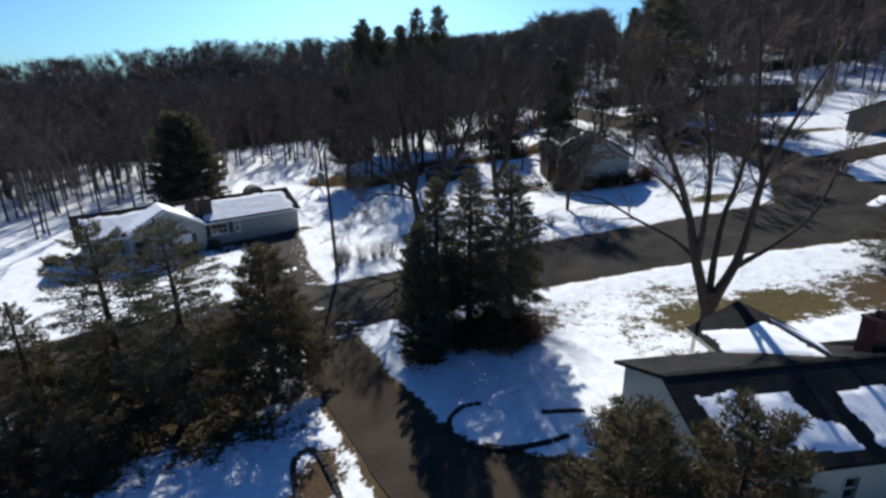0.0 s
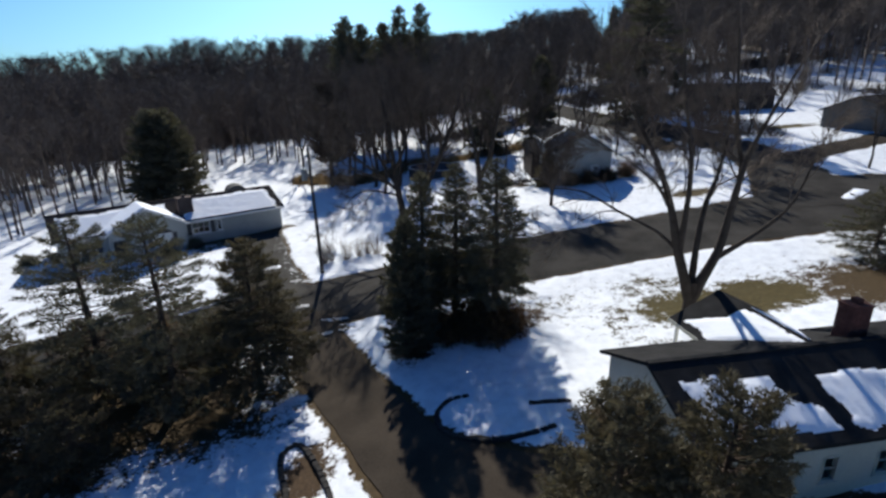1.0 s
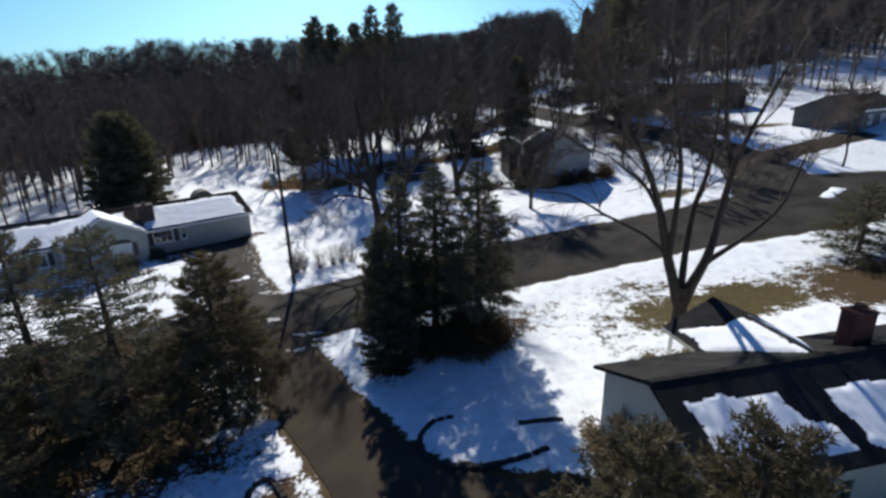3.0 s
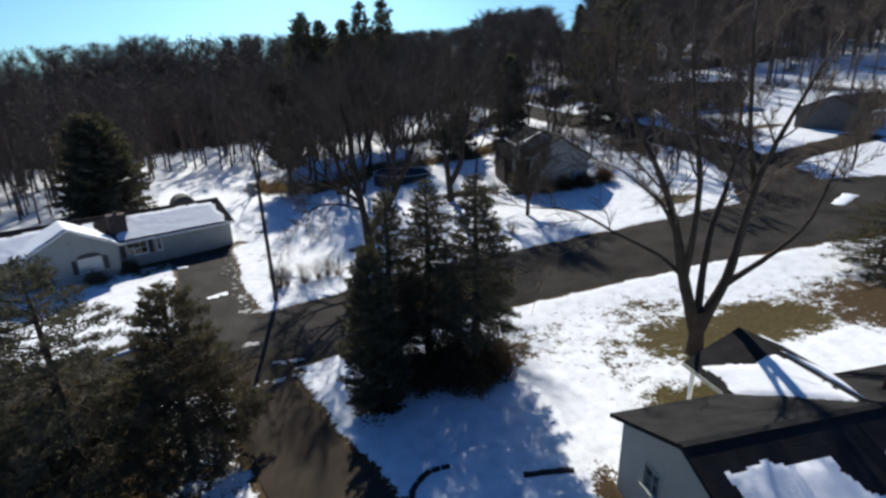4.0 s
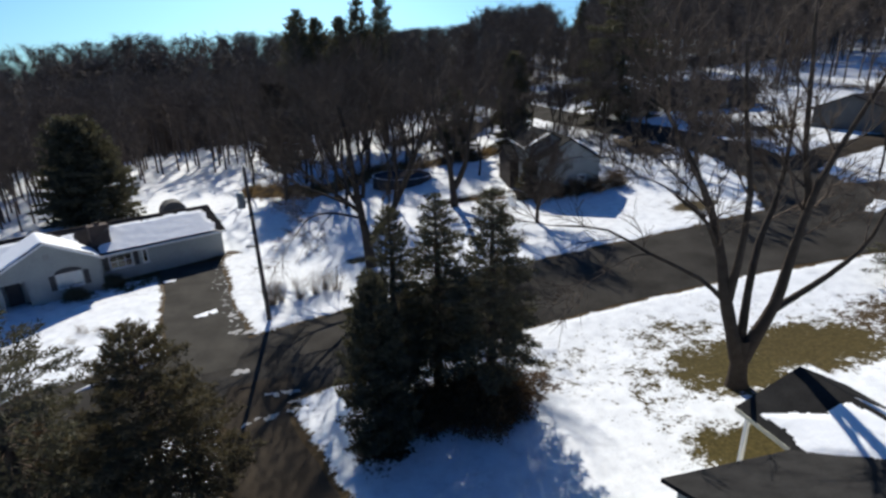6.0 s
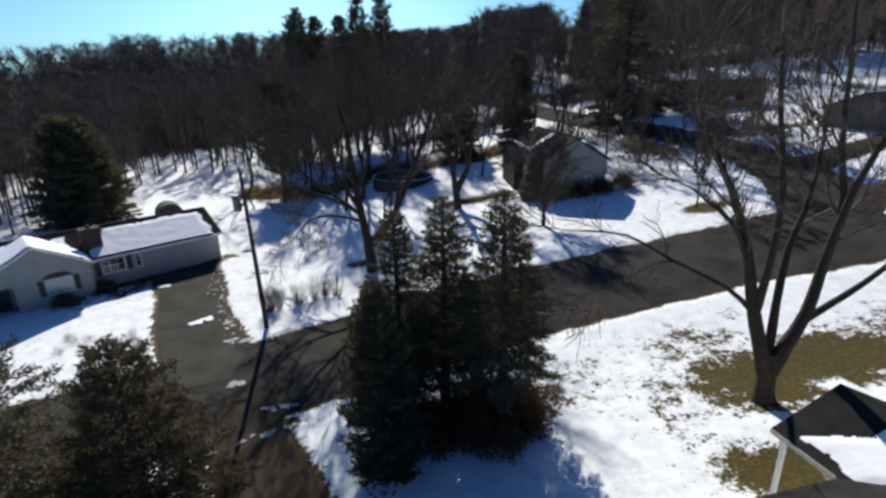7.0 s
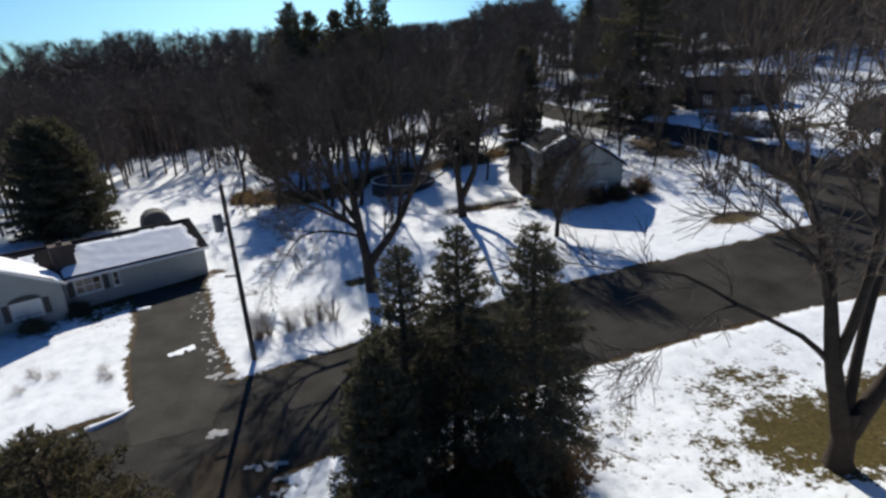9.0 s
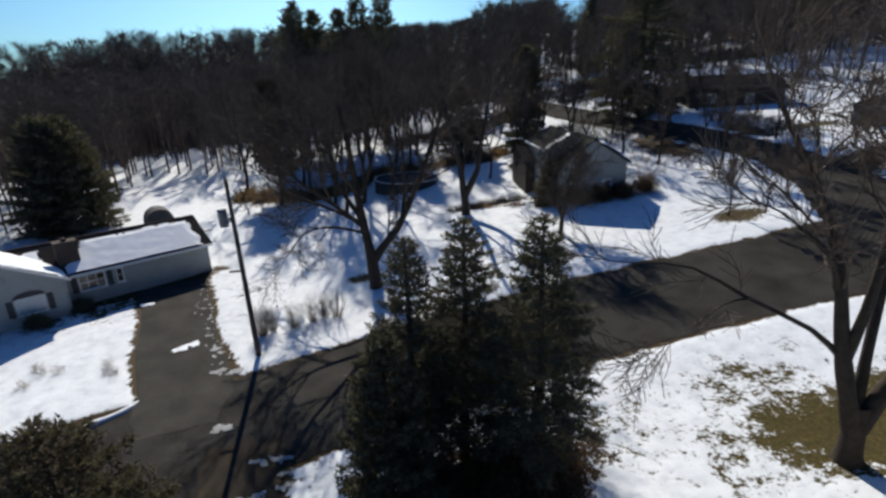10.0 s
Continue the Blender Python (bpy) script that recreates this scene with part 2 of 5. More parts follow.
def box(x0, x1, y0, y1, z0, z1, bevel=0.0, m=None):
    bm = bmesh.new()
    add_box(bm, x0, x1, y0, y1, z0, z1, bevel, m)
    return bm


def tubes(p0, p1, r0, r1, sides):
    """Tapered prisms from p0 to p1, all in one set of verts and quads."""
    p0, p1 = np.asarray(p0, float), np.asarray(p1, float)
    r0, r1 = np.asarray(r0, float), np.asarray(r1, float)
    d = p1 - p0
    d /= np.maximum(np.linalg.norm(d, axis=1, keepdims=True), 1e-6)
    ref = np.where(np.abs(d[:, 2:3]) > 0.9, np.array([[1.0, 0, 0]]), np.array([[0, 0, 1.0]]))
    a = np.cross(d, ref)
    a /= np.linalg.norm(a, axis=1, keepdims=True)
    b = np.cross(d, a)
    n = len(p0)
    ang = np.arange(sides) * 2 * math.pi / sides
    ring = a[:, None, :] * np.cos(ang)[None, :, None] + b[:, None, :] * np.sin(ang)[None, :, None]
    v = np.concatenate([p0[:, None, :] + ring * r0[:, None, None], p1[:, None, :] + ring * r1[:, None, None]], axis=1)
    i = np.arange(sides)
    j = (i + 1) % sides
    quad = np.stack([i, j, j + sides, i + sides], axis=1)
    f = (np.arange(n) * 2 * sides)[:, None, None] + quad[None]
    return v.reshape(-1, 3), f.reshape(-1, 4)


def leaves(p, d, length, width, rng):
    """Slim kite-shaped leaves that start at p and point along d."""
    n = len(p)
    d = d / np.maximum(np.linalg.norm(d, axis=1, keepdims=True), 1e-6)
    s = np.cross(d, rng.normal(size=(n, 3)))
    s /= np.maximum(np.linalg.norm(s, axis=1, keepdims=True), 1e-6)
    L, W = np.asarray(length)[:, None], np.asarray(width)[:, None]
    v = np.stack([p, p + d * L * 0.45 + s * W, p + d * L, p + d * L * 0.45 - s * W], axis=1)
    f = np.arange(n * 4).reshape(n, 4)
    return v.reshape(-1, 3), f


def blades(p, d, length, width, rng):
    """Pointed twig tips or needle tufts that start at p and taper along d."""
    n = len(p)
    d = d / np.maximum(np.linalg.norm(d, axis=1, keepdims=True), 1e-6)
    s = np.cross(d, rng.normal(size=(n, 3)))
    s /= np.maximum(np.linalg.norm(s, axis=1, keepdims=True), 1e-6)
    L, W = np.asarray(length)[:, None], np.asarray(width)[:, None]
    v = np.stack([p + s * W, p + d * L, p - s * W], axis=1)
    return v.reshape(-1, 3), np.arange(n * 3).reshape(n, 3)


def chain_tube(points, radii, sides):
    """One unbroken round limb through the points."""
    P = np.asarray(points, float)
    R = np.asarray(radii, float)
    n = len(P)
    d = np.gradient(P, axis=0)
    d /= np.linalg.norm(d, axis=1, keepdims=True)
    ref = np.array([1.0, 0.05, 0.02]) if abs(d[:, 0]).mean() < 0.75 else np.array([0.02, 1.0, 0.05])
    a = np.cross(d, ref)
    a /= np.linalg.norm(a, axis=1, keepdims=True)
    b = np.cross(d, a)
    ang = np.arange(sides) * 2 * math.pi / sides
    v = P[:, None] + (a[:, None] * np.cos(ang)[None, :, None] + b[:, None] * np.sin(ang)[None, :, None]) * R[:, None, None]
    i = np.arange(sides)
    j = (i + 1) % sides
    f = np.concatenate([np.stack([k * sides + i, k * sides + j, (k + 1) * sides + j, (k + 1) * sides + i], axis=1) for k in range(n - 1)])
    return v.reshape(-1, 3), f


def joined(*sets):
    """Several sets of verts and faces as one; quads are halved where triangles come with them."""
    mixed = len({f.shape[1] for _, f in sets}) > 1
    vs, fs, k = [], [], 0
    for v, f in sets:
        if mixed and f.shape[1] == 4:
            f = np.concatenate([f[:, [0, 1, 2]], f[:, [0, 2, 3]]])
        vs.append(v)
        fs.append(f + k)
        k += len(v)
    return np.concatenate(vs), np.concatenate(fs)


def unit(v):
    return v / max(np.linalg.norm(v), 1e-9)


def unit_rows(v):
    return v / np.maximum(np.linalg.norm(v, axis=1, keepdims=True), 1e-9)


# ---------------------------------------------------------------- lie of the land
def ground_z(x, y):
    """Height of the bare ground: gentle yards, rising to a wooded hill behind."""
    u = min(max(x, -12.0), 40.0)
    v = min(max(y, 32.0), 62.0)
    s = min(max(0.55 * x + 0.83 * y - 65.0, 0.0), 170.0)
    return 0.55 + 0.08 * u + 0.0006 * u * u + (0.03 + 0.0016 * u) * (v - 35.0) + 0.1 * s * s / (s + 12.0) + 0.00036 * s * s


def curve_points(ctrl, step):
    """Points along a smooth line through (x, y, half width) controls."""
    c = [np.array(p, float) for p in ctrl]
    c = [2 * c[0] - c[1]] + c + [2 * c[-1] - c[-2]]
    out = []
    for i in range(1, len(c) - 2):
        n = max(2, int(np.hypot(*(c[i + 1] - c[i])[:2]) / step))
        for k in range(n):
            t = k / n
            out.append(0.5 * (2 * c[i] + (c[i + 1] - c[i - 1]) * t + (2 * c[i - 1] - 5 * c[i] + 4 * c[i + 1] - c[i + 2]) * t * t + (3 * c[i] - c[i - 1] - 3 * c[i + 1] + c[i + 2]) * t ** 3))
    out.append(c[-2])
    return np.array(out)


MAIN_ROAD = curve_points([(-75, -14, 4.2), (-45, 12, 4.2), (-31, 22.5, 4.2), (-22.5, 29.0, 4.2), (-14.5, 33.6, 4.2), (-7, 36.2, 4.3), (0, 38.3, 4.4), (8, 40.2, 4.4), (16, 41.4, 4.4), (25, 42.2, 4.4), (33, 42.6, 4.8), (42, 44.3, 5.2), (50, 44.4, 5.0), (60, 41, 4.4), (95, 27, 4.4)], 1.0)
SIDE_ROAD = curve_points([(35.5, 42.5, 5.2), (37.2, 48, 4.2), (39.2, 55, 3.3), (39.6, 63, 2.6), (38.8, 72, 2.5), (36.6, 82, 2.5), (33.8, 93, 2.5), (31.2, 105, 2.5), (28.6, 118, 2.5), (23, 142, 2.5)], 1.0)
NEIGHBOUR_DRIVE = curve_points([(-12.2, 35.5, 2.5), (-13.2, 39.5, 2.45), (-15.55, 44.5, 2.4), (-17.6, 50, 2.4), (-20.0, 55.2, 2.6)], 0.8)
OWN_DRIVE = curve_points([(-8.6, 34.0, 2.2), (-7.6, 29.8, 1.5), (-5.35, 24.5, 1.85), (-3.1, 20.9, 1.9), (-1.5, 18.4, 2.0), (1.2, 15.4, 3.0), (4.8, 12.6, 4.3), (9.5, 9.8, 4.3), (20.0, 9.3, 3.6)], 0.7)
FAR_DRIVE = curve_points([(41.0, 56.2, 2.2), (44.2, 57.6, 1.5), (48.4, 59.3, 1.4), (52.8, 60.9, 1.4), (58.3, 62.8, 1.8)], 1.0)
WAYS = (MAIN_ROAD, SIDE_ROAD, NEIGHBOUR_DRIVE, OWN_DRIVE, FAR_DRIVE)


def to_ways(x, y):
    """Metres from (x, y) to the nearest edge of a road or drive (minus: on it)."""
    return min(float(np.min(np.hypot(w[:, 0] - x, w[:, 1] - y) - w[:, 2])) for w in WAYS)


def ribbon(name, line, lift, mat, across=6):
    """A paved strip that follows the ground, with a low crown and an uneven edge."""
    tang = np.gradient(line[:, :2], axis=0)
    tang /= np.linalg.norm(tang, axis=1, keepdims=True)
    side = np.stack([-tang[:, 1], tang[:, 0]], axis=1)
    verts = []
    for (x, y, h), s in zip(line, side):
        for k in range(across + 1):
            q = -1 + 2 * k / across
            w = h + (0.16 * noise.noise((x * 0.9, y * 0.9, q * 7)) if abs(q) == 1 else 0)
            px, py = x + s[0] * q * w, y + s[1] * q * w
            verts.append((px, py, ground_z(px, py) + lift + 0.03 * (1 - q * q)))
    n = across + 1
    faces = [(i * n + k, (i + 1) * n + k, (i + 1) * n + k + 1, i * n + k + 1) for i in range(len(line) - 1) for k in range(across)]
    return new(name, smooth(mesh_from(name, verts, faces, mat)))


# bare patches of winter grass and litter, and one shaded bank edge: x, y, radius x, radius y, litter share
BARE_OR_SHADED = [(16.8, 28.5, 3.2, 2.3, 0.15), (20.8, 29.3, 3.9, 2.3, 0.25), (13.9, 23.4, 2.5, 1.5, 0.1), (30.2, 28.8, 4.9, 4.9, 0.8),
        (2.4, 29.3, 4.2, 2.4, 1.0), (-1.5, 27.0, 1.9, 1.6, 1.0), (27.8, 51.0, 2.0, 1.3, 0.5), (51.5, 73.0, 6.0, 1.7, 0.1), (-14.5, 22.5, 8.0, 4.6, 0.75), (-20.0, 24.5, 5.5, 4.5, 0.7), (-23.0, 17.5, 8.5, 4.5, 0.9), (-18.0, 18.5, 4.5, 3.2, 0.9),
        (-18.5, 88.0, 6.5, 3.6, 0.9), (-11.0, 89.5, 6.5, 3.8, 0.8), (-4.0, 92.5, 6.0, 2.8, 0.4), (5.5, 92.0, 6.0, 2.4, 0.5), (14.0, 88.0, 4.0, 1.8, 0.9), (-3.7, 51.9, 1.3, 1.0, 0.4),
        # the strip at (-16.7, 36.6) draws the shaded edge of the snow bank dark
        (-5.6, 17.2, 1.25, 2.3, 1.0), (-16.7, 36.6, 1.9, 0.45, 0.9), (-17.0, 58.4, 1.3, 0.7, 1.0), (7.7, 18.6, 0.9, 2.4, 0.8), (-26.5, 71.5, 4.0, 1.6, 0.8), (19.5, 62.5, 6.5, 1.4, 0.9), (9.0, 66.2, 4.5, 0.5, 0.8), (-28, 55, 10, 7, 0.4), (-18.2, 57.2, 1.4, 1.0, 1.0), (-12.0, 41.4, 1.0, 0.8, 1.0), (33.5, 74, 3.0, 9, 0.9), (44, 74, 2.5, 6, 0.9)]


# thin, speckled snow: x, y, radius x, radius y, how thin
THIN = [(12.5, 30.5, 6.0, 4.5, 0.37), (15.6, 32.2, 2.2, 1.5, 0.26), (18.5, 33.5, 8.0, 3.0, 0.30), (11.5, 25.5, 3.0, 4.0, 0.40), (24.5, 29.5, 4.0, 4.0, 0.42), (7.0, 31.5, 2.6, 3.2, 0.42), (-13.4, 42.0, 3.2, 3.0, 0.3),
        (-5.2, 31.5, 1.6, 2.5, 0.3), (-15, 28, 9, 3.5, 0.45), (26, 52, 5, 4, 0.35), (9.5, 66, 7, 2.0, 0.4), (-8, 98, 14, 5, 0.4)]


def cover_at(x, y, d):
    """Share of snow and of litter on the ground at (x, y), d metres from the nearest paving."""
    snow, litter = 1.0, 0.2
    wobble = noise.noise((x * 0.55, y * 0.55, 3.0)) * 0.5 + noise.noise((x * 1.7, y * 1.7, 9.0)) * 0.22
    for bx, by, rx, ry, li in BARE_OR_SHADED:
        q = math.hypot((x - bx) / rx, (y - by) / ry)
        if q < 1.7:
            k = min(max((q + wobble * 0.6 - 0.30) / 1.05, 0.0), 1.0)
            if k < snow:
                snow, litter = k, li
    if d < 1.2:
        k = min(max((d - 0.12 + wobble * 0.75) / 0.42, 0.0), 1.0)
        if k < snow:
            snow, litter = k, 0.8
    for bx, by, rx, ry, thin in THIN:
        q = math.hypot((x - bx) / rx, (y - by) / ry)
        if q < 1.3:
            snow -= thin * min(max(1.3 - q, 0.0), 1.0) * (0.75 + 0.8 * wobble)
    if y > 40 and snow > 0.5:       # thin, broken snow on the wooded slopes
        far = min(max((0.5 * x + y - 100) / 40.0, 0.0), 1.0)
        thin = noise.noise((x * 0.09, y * 0.09, 5.0)) + 0.6 * noise.noise((x * 0.25, y * 0.25, 1.0))
        snow -= far * min(max(0.8 * thin + 0.30 - 0.18 * min(max((x - 15.0) / 25.0, 0.0), 1.0), 0.0), 0.85)
        if x > 20:
            snow -= 0.34 * min(max((y - 118.0) / 22.0, 0.0), 1.0)
        litter = max(litter, 0.9 * far)
        deep = min(max((math.hypot(x, y) - (138.0 + 14.0 * min(max((x + 30.0) / 20.0, 0.0), 1.0)) - 8 * noise.noise((x * 0.08, y * 0.08, 2.0))) / 22.0, 0.0), 1.0)
        if x < 25:
            snow -= 0.75 * deep
            litter = max(litter, deep)
    return snow, litter


def build_ground():
    def axis(lo, hi, fine_lo, fine_hi, fine, growth):
        a = list(np.arange(fine_lo, fine_hi, fine))
        step, p = fine, a[-1]
        while p < hi:
            step *= growth
            p += step
            a.append(p)
        step, p = fine, a[0]
        while p > lo:
            step *= growth
            p -= step
            a.insert(0, p)
        return np.array(a)
    xs = axis(-700, 800, -30, 36, 0.33, 1.06)
    ys = axis(-300, 1100, 10, 62, 0.33, 1.045)
    nx, ny = len(xs), len(ys)
    verts = np.empty((ny * nx, 3), np.float32)
    cover = np.zeros((ny * nx, 4), np.float32)
    i = 0
    for y in ys:
        away = np.full(nx, 9.0)
        if y < 145:
            for w in WAYS:
                d = np.hypot(w[None, :, 0] - xs[:, None], w[None, :, 1] - y) - w[None, :, 2]
                away = np.minimum(away, d.min(axis=1))
        for x, d in zip(xs, away):
            s, li = cover_at(x, y, d)
            near = 1.0 if y < 130 else 0.0
            z = ground_z(x, y) + near * (0.09 * min(s, 1.0) + 0.05 * noise.noise((x * 0.35, y * 0.35, 0.0)) * s)
            if near and d < -0.25:
                z = ground_z(x, y) - 0.05
            verts[i] = (x, y, z)
            cover[i] = (s, li, 0, 1)
            i += 1
    r, c = np.meshgrid(np.arange(ny - 1), np.arange(nx - 1), indexing="ij")
    a = (r * nx + c).ravel()
    me = smooth(mesh_from("ground", verts, np.stack([a, a + 1, a + nx + 1, a + nx], axis=1), M_GROUND))
    at = me.attributes.new("cover", "FLOAT_COLOR", "POINT")
    at.data.foreach_set("color", cover.ravel())
    return tagged(new("ground", me), "patchy old snow over winter grass and leaf litter", "ground", kind="structure")


build_ground()
tagged(ribbon("road", MAIN_ROAD, 0.03, M_ASPHALT, 8), "dark asphalt residential road between snowy yards", "road", kind="structure")
tagged(ribbon("side_road", SIDE_ROAD, 0.05, M_ASPHALT), "dark asphalt side road climbing a snowy hill", "road", kind="structure")
tagged(ribbon("driveway", OWN_DRIVE, 0.045, M_DRIVE), "worn brownish asphalt driveway with leafy edges", "driveway", kind="structure")
tagged(ribbon("driveway", NEIGHBOUR_DRIVE, 0.045, M_DRIVE_GREY), "grey asphalt driveway leading to a garage", "driveway", kind="structure")
tagged(ribbon("driveway", FAR_DRIVE, 0.07, M_DRIVE), "asphalt driveway off the side road", "driveway", kind="structure")


# ---------------------------------------------------------------- houses
def wall_panel(bm, length, height, thick, openings, m):
    """A wall along x from 0 to length, outer face at y = 0, with openings (x0, x1, z0, z1) right through it."""
    xs = sorted({0.0, length, *(o[0] for o in openings), *(o[1] for o in openings)})
    zs = sorted({0.0, height, *(o[2] for o in openings), *(o[3] for o in openings)})
    nx, nz = len(xs) - 1, len(zs) - 1
    verts = {}

    def vert(i, k, y):
        if (i, k, y) not in verts:
            verts[i, k, y] = bm.verts.new(m @ Vector((xs[i], thick * y, zs[k])))
        return verts[i, k, y]

    def solid(i, k):
        if not (0 <= i < nx and 0 <= k < nz):
            return False
        cx, cz = (xs[i] + xs[i + 1]) / 2, (zs[k] + zs[k + 1]) / 2
        return not any(o[0] < cx < o[1] and o[2] < cz < o[3] for o in openings)

    for i in range(nx):
        for k in range(nz):
            if not solid(i, k):
                continue
            bm.faces.new((vert(i, k, 0), vert(i + 1, k, 0), vert(i + 1, k + 1, 0), vert(i, k + 1, 0)))
            bm.faces.new((vert(i, k + 1, 1), vert(i + 1, k + 1, 1), vert(i + 1, k, 1), vert(i, k, 1)))
            for di, dk, ends in ((-1, 0, ((i, k), (i, k + 1))), (1, 0, ((i + 1, k + 1), (i + 1, k))), (0, -1, ((i + 1, k), (i, k))), (0, 1, ((i, k + 1), (i + 1, k + 1)))):
                if not solid(i + di, k + dk):
                    (a0, a1), (b0, b1) = ends
                    bm.faces.new((vert(a0, a1, 0), vert(b0, b1, 0), vert(b0, b1, 1), vert(a0, a1, 1)))
    bmesh.ops.recalc_face_normals(bm, faces=bm.faces[:])


def window_unit(parent, m, width, height, shutters=False, arch=False, bars=2, thick=0.16, blind=False, paint=None):
    """A window in its opening: frame, panes with glazing bars, sill, and shutters where it has them. m: pose of its lower left outer corner."""
    paint = paint or M_TRIM
    unit_ob = new("window")
    unit_ob.parent, unit_ob.matrix_basis = parent, m
    bm = bmesh.new()
    e = 0.05
    add_box(bm, -0.03, e, -0.03, thick, 0, height, 0.008)
    add_box(bm, width - e, width + 0.03, -0.03, thick, 0, height, 0.008)
    add_box(bm, e, width - e, -0.03, thick, height - e, height + 0.05, 0.008)
    add_box(bm, e, width - e, -0.03, thick, -0.02, e, 0.008)
    for k in range(1, bars):
        x = width * k / bars
        add_box(bm, x - 0.025, x + 0.025, 0.03, 0.07, e, height - e)
    add_box(bm, e, width - e, 0.03, 0.068, height * 0.5 - 0.025, height * 0.5 + 0.025)
    part("window_frame", bm, paint, unit_ob)
    pane = part("pane", box(e - 0.01, width - e + 0.01, 0.085, 0.097, e - 0.01, height - e + 0.01), M_GLASS, unit_ob)
    pane.visible_shadow = False
    part("window_sill", box(-0.09, width + 0.09, -0.09, -0.032, -0.07, -0.005, 0.01), paint, unit_ob)
    if blind:
        part("blind", box(e, width - e, 0.115, 0.135, height * 0.12, height - e), M_TRIM, unit_ob, "pale lowered blind")
    if shutters:
        for x in (-0.50, width + 0.12):
            bm = box(x, x + 0.38, -0.045, -0.003, -0.03, height + 0.03, 0.006)
            for k in range(int(height / 0.09)):
                add_box(bm, x + 0.05, x + 0.33, -0.058, -0.046, 0.03 + k * 0.09, 0.09 + k * 0.09)
            part("shutter", bm, M_SHUTTER, unit_ob, "dark louvred shutter")
    if arch:
        bm = bmesh.new()
        n, outer = 12, []
        for y in (-0.05, 0.0):
            row = [bm.verts.new((width / 2 + (width / 2 + 0.1) * math.cos(math.pi * k / n), y, height + 0.06 + 0.42 * math.sin(math.pi * k / n))) for k in range(n + 1)]
            outer.append(row)
        bm.faces.new(outer[0][::-1])
        bm.faces.new(outer[1])
        for k in range(n):
            bm.faces.new((outer[0][k], outer[0][k + 1], outer[1][k + 1], outer[1][k]))
        bm.faces.new((outer[0][n], outer[0][0], outer[1][0], outer[1][n]))
        part("arched_panel", bm, M_SHUTTER, unit_ob, "dark arched panel over the window")
    return unit_ob


def roof_slab(u0, u1, v0, v1, z_ridge, slope, thick=0.16):
    """One roof plane, ridge at v = 0 in the direction of v1's sign, with its thickness."""
    bm = bmesh.new()
    quad = []
    for dz in (0.0, -thick):
        quad.append([bm.verts.new((u, v, z_ridge - slope * abs(v) + dz)) for u, v in ((u0, v0), (u1, v0), (u1, v1), (u0, v1))])
    top, low = quad
    bm.faces.new(top)
    bm.faces.new(low[::-1])
    for k in range(4):
        bm.faces.new((top[k], low[k], low[(k + 1) % 4], top[(k + 1) % 4]))
    bmesh.ops.recalc_face_normals(bm, faces=bm.faces[:])
    return bm


def gable_fill(u, half, z0, slope, z_ridge, thick, inward):
    """The triangle of wall under a gable, at u, from the wall plate up to the roof's underside."""
    bm = bmesh.new()
    rows = []
    for uu in (u, u + inward * thick):
        rows.append([bm.verts.new(p) for p in ((uu, -half, z0), (uu, half, z0), (uu, half, z_ridge - slope * half - 0.17), (uu, 0, z_ridge - 0.17), (uu, -half, z_ridge - slope * half - 0.17))])
    bm.faces.new(rows[0])
    bm.faces.new(rows[1][::-1])
    for k in range(5):
        bm.faces.new((rows[0][k], rows[0][(k + 1) % 5], rows[1][(k + 1) % 5], rows[1][k]))
    bmesh.ops.recalc_face_normals(bm, faces=bm.faces[:])
    return bm


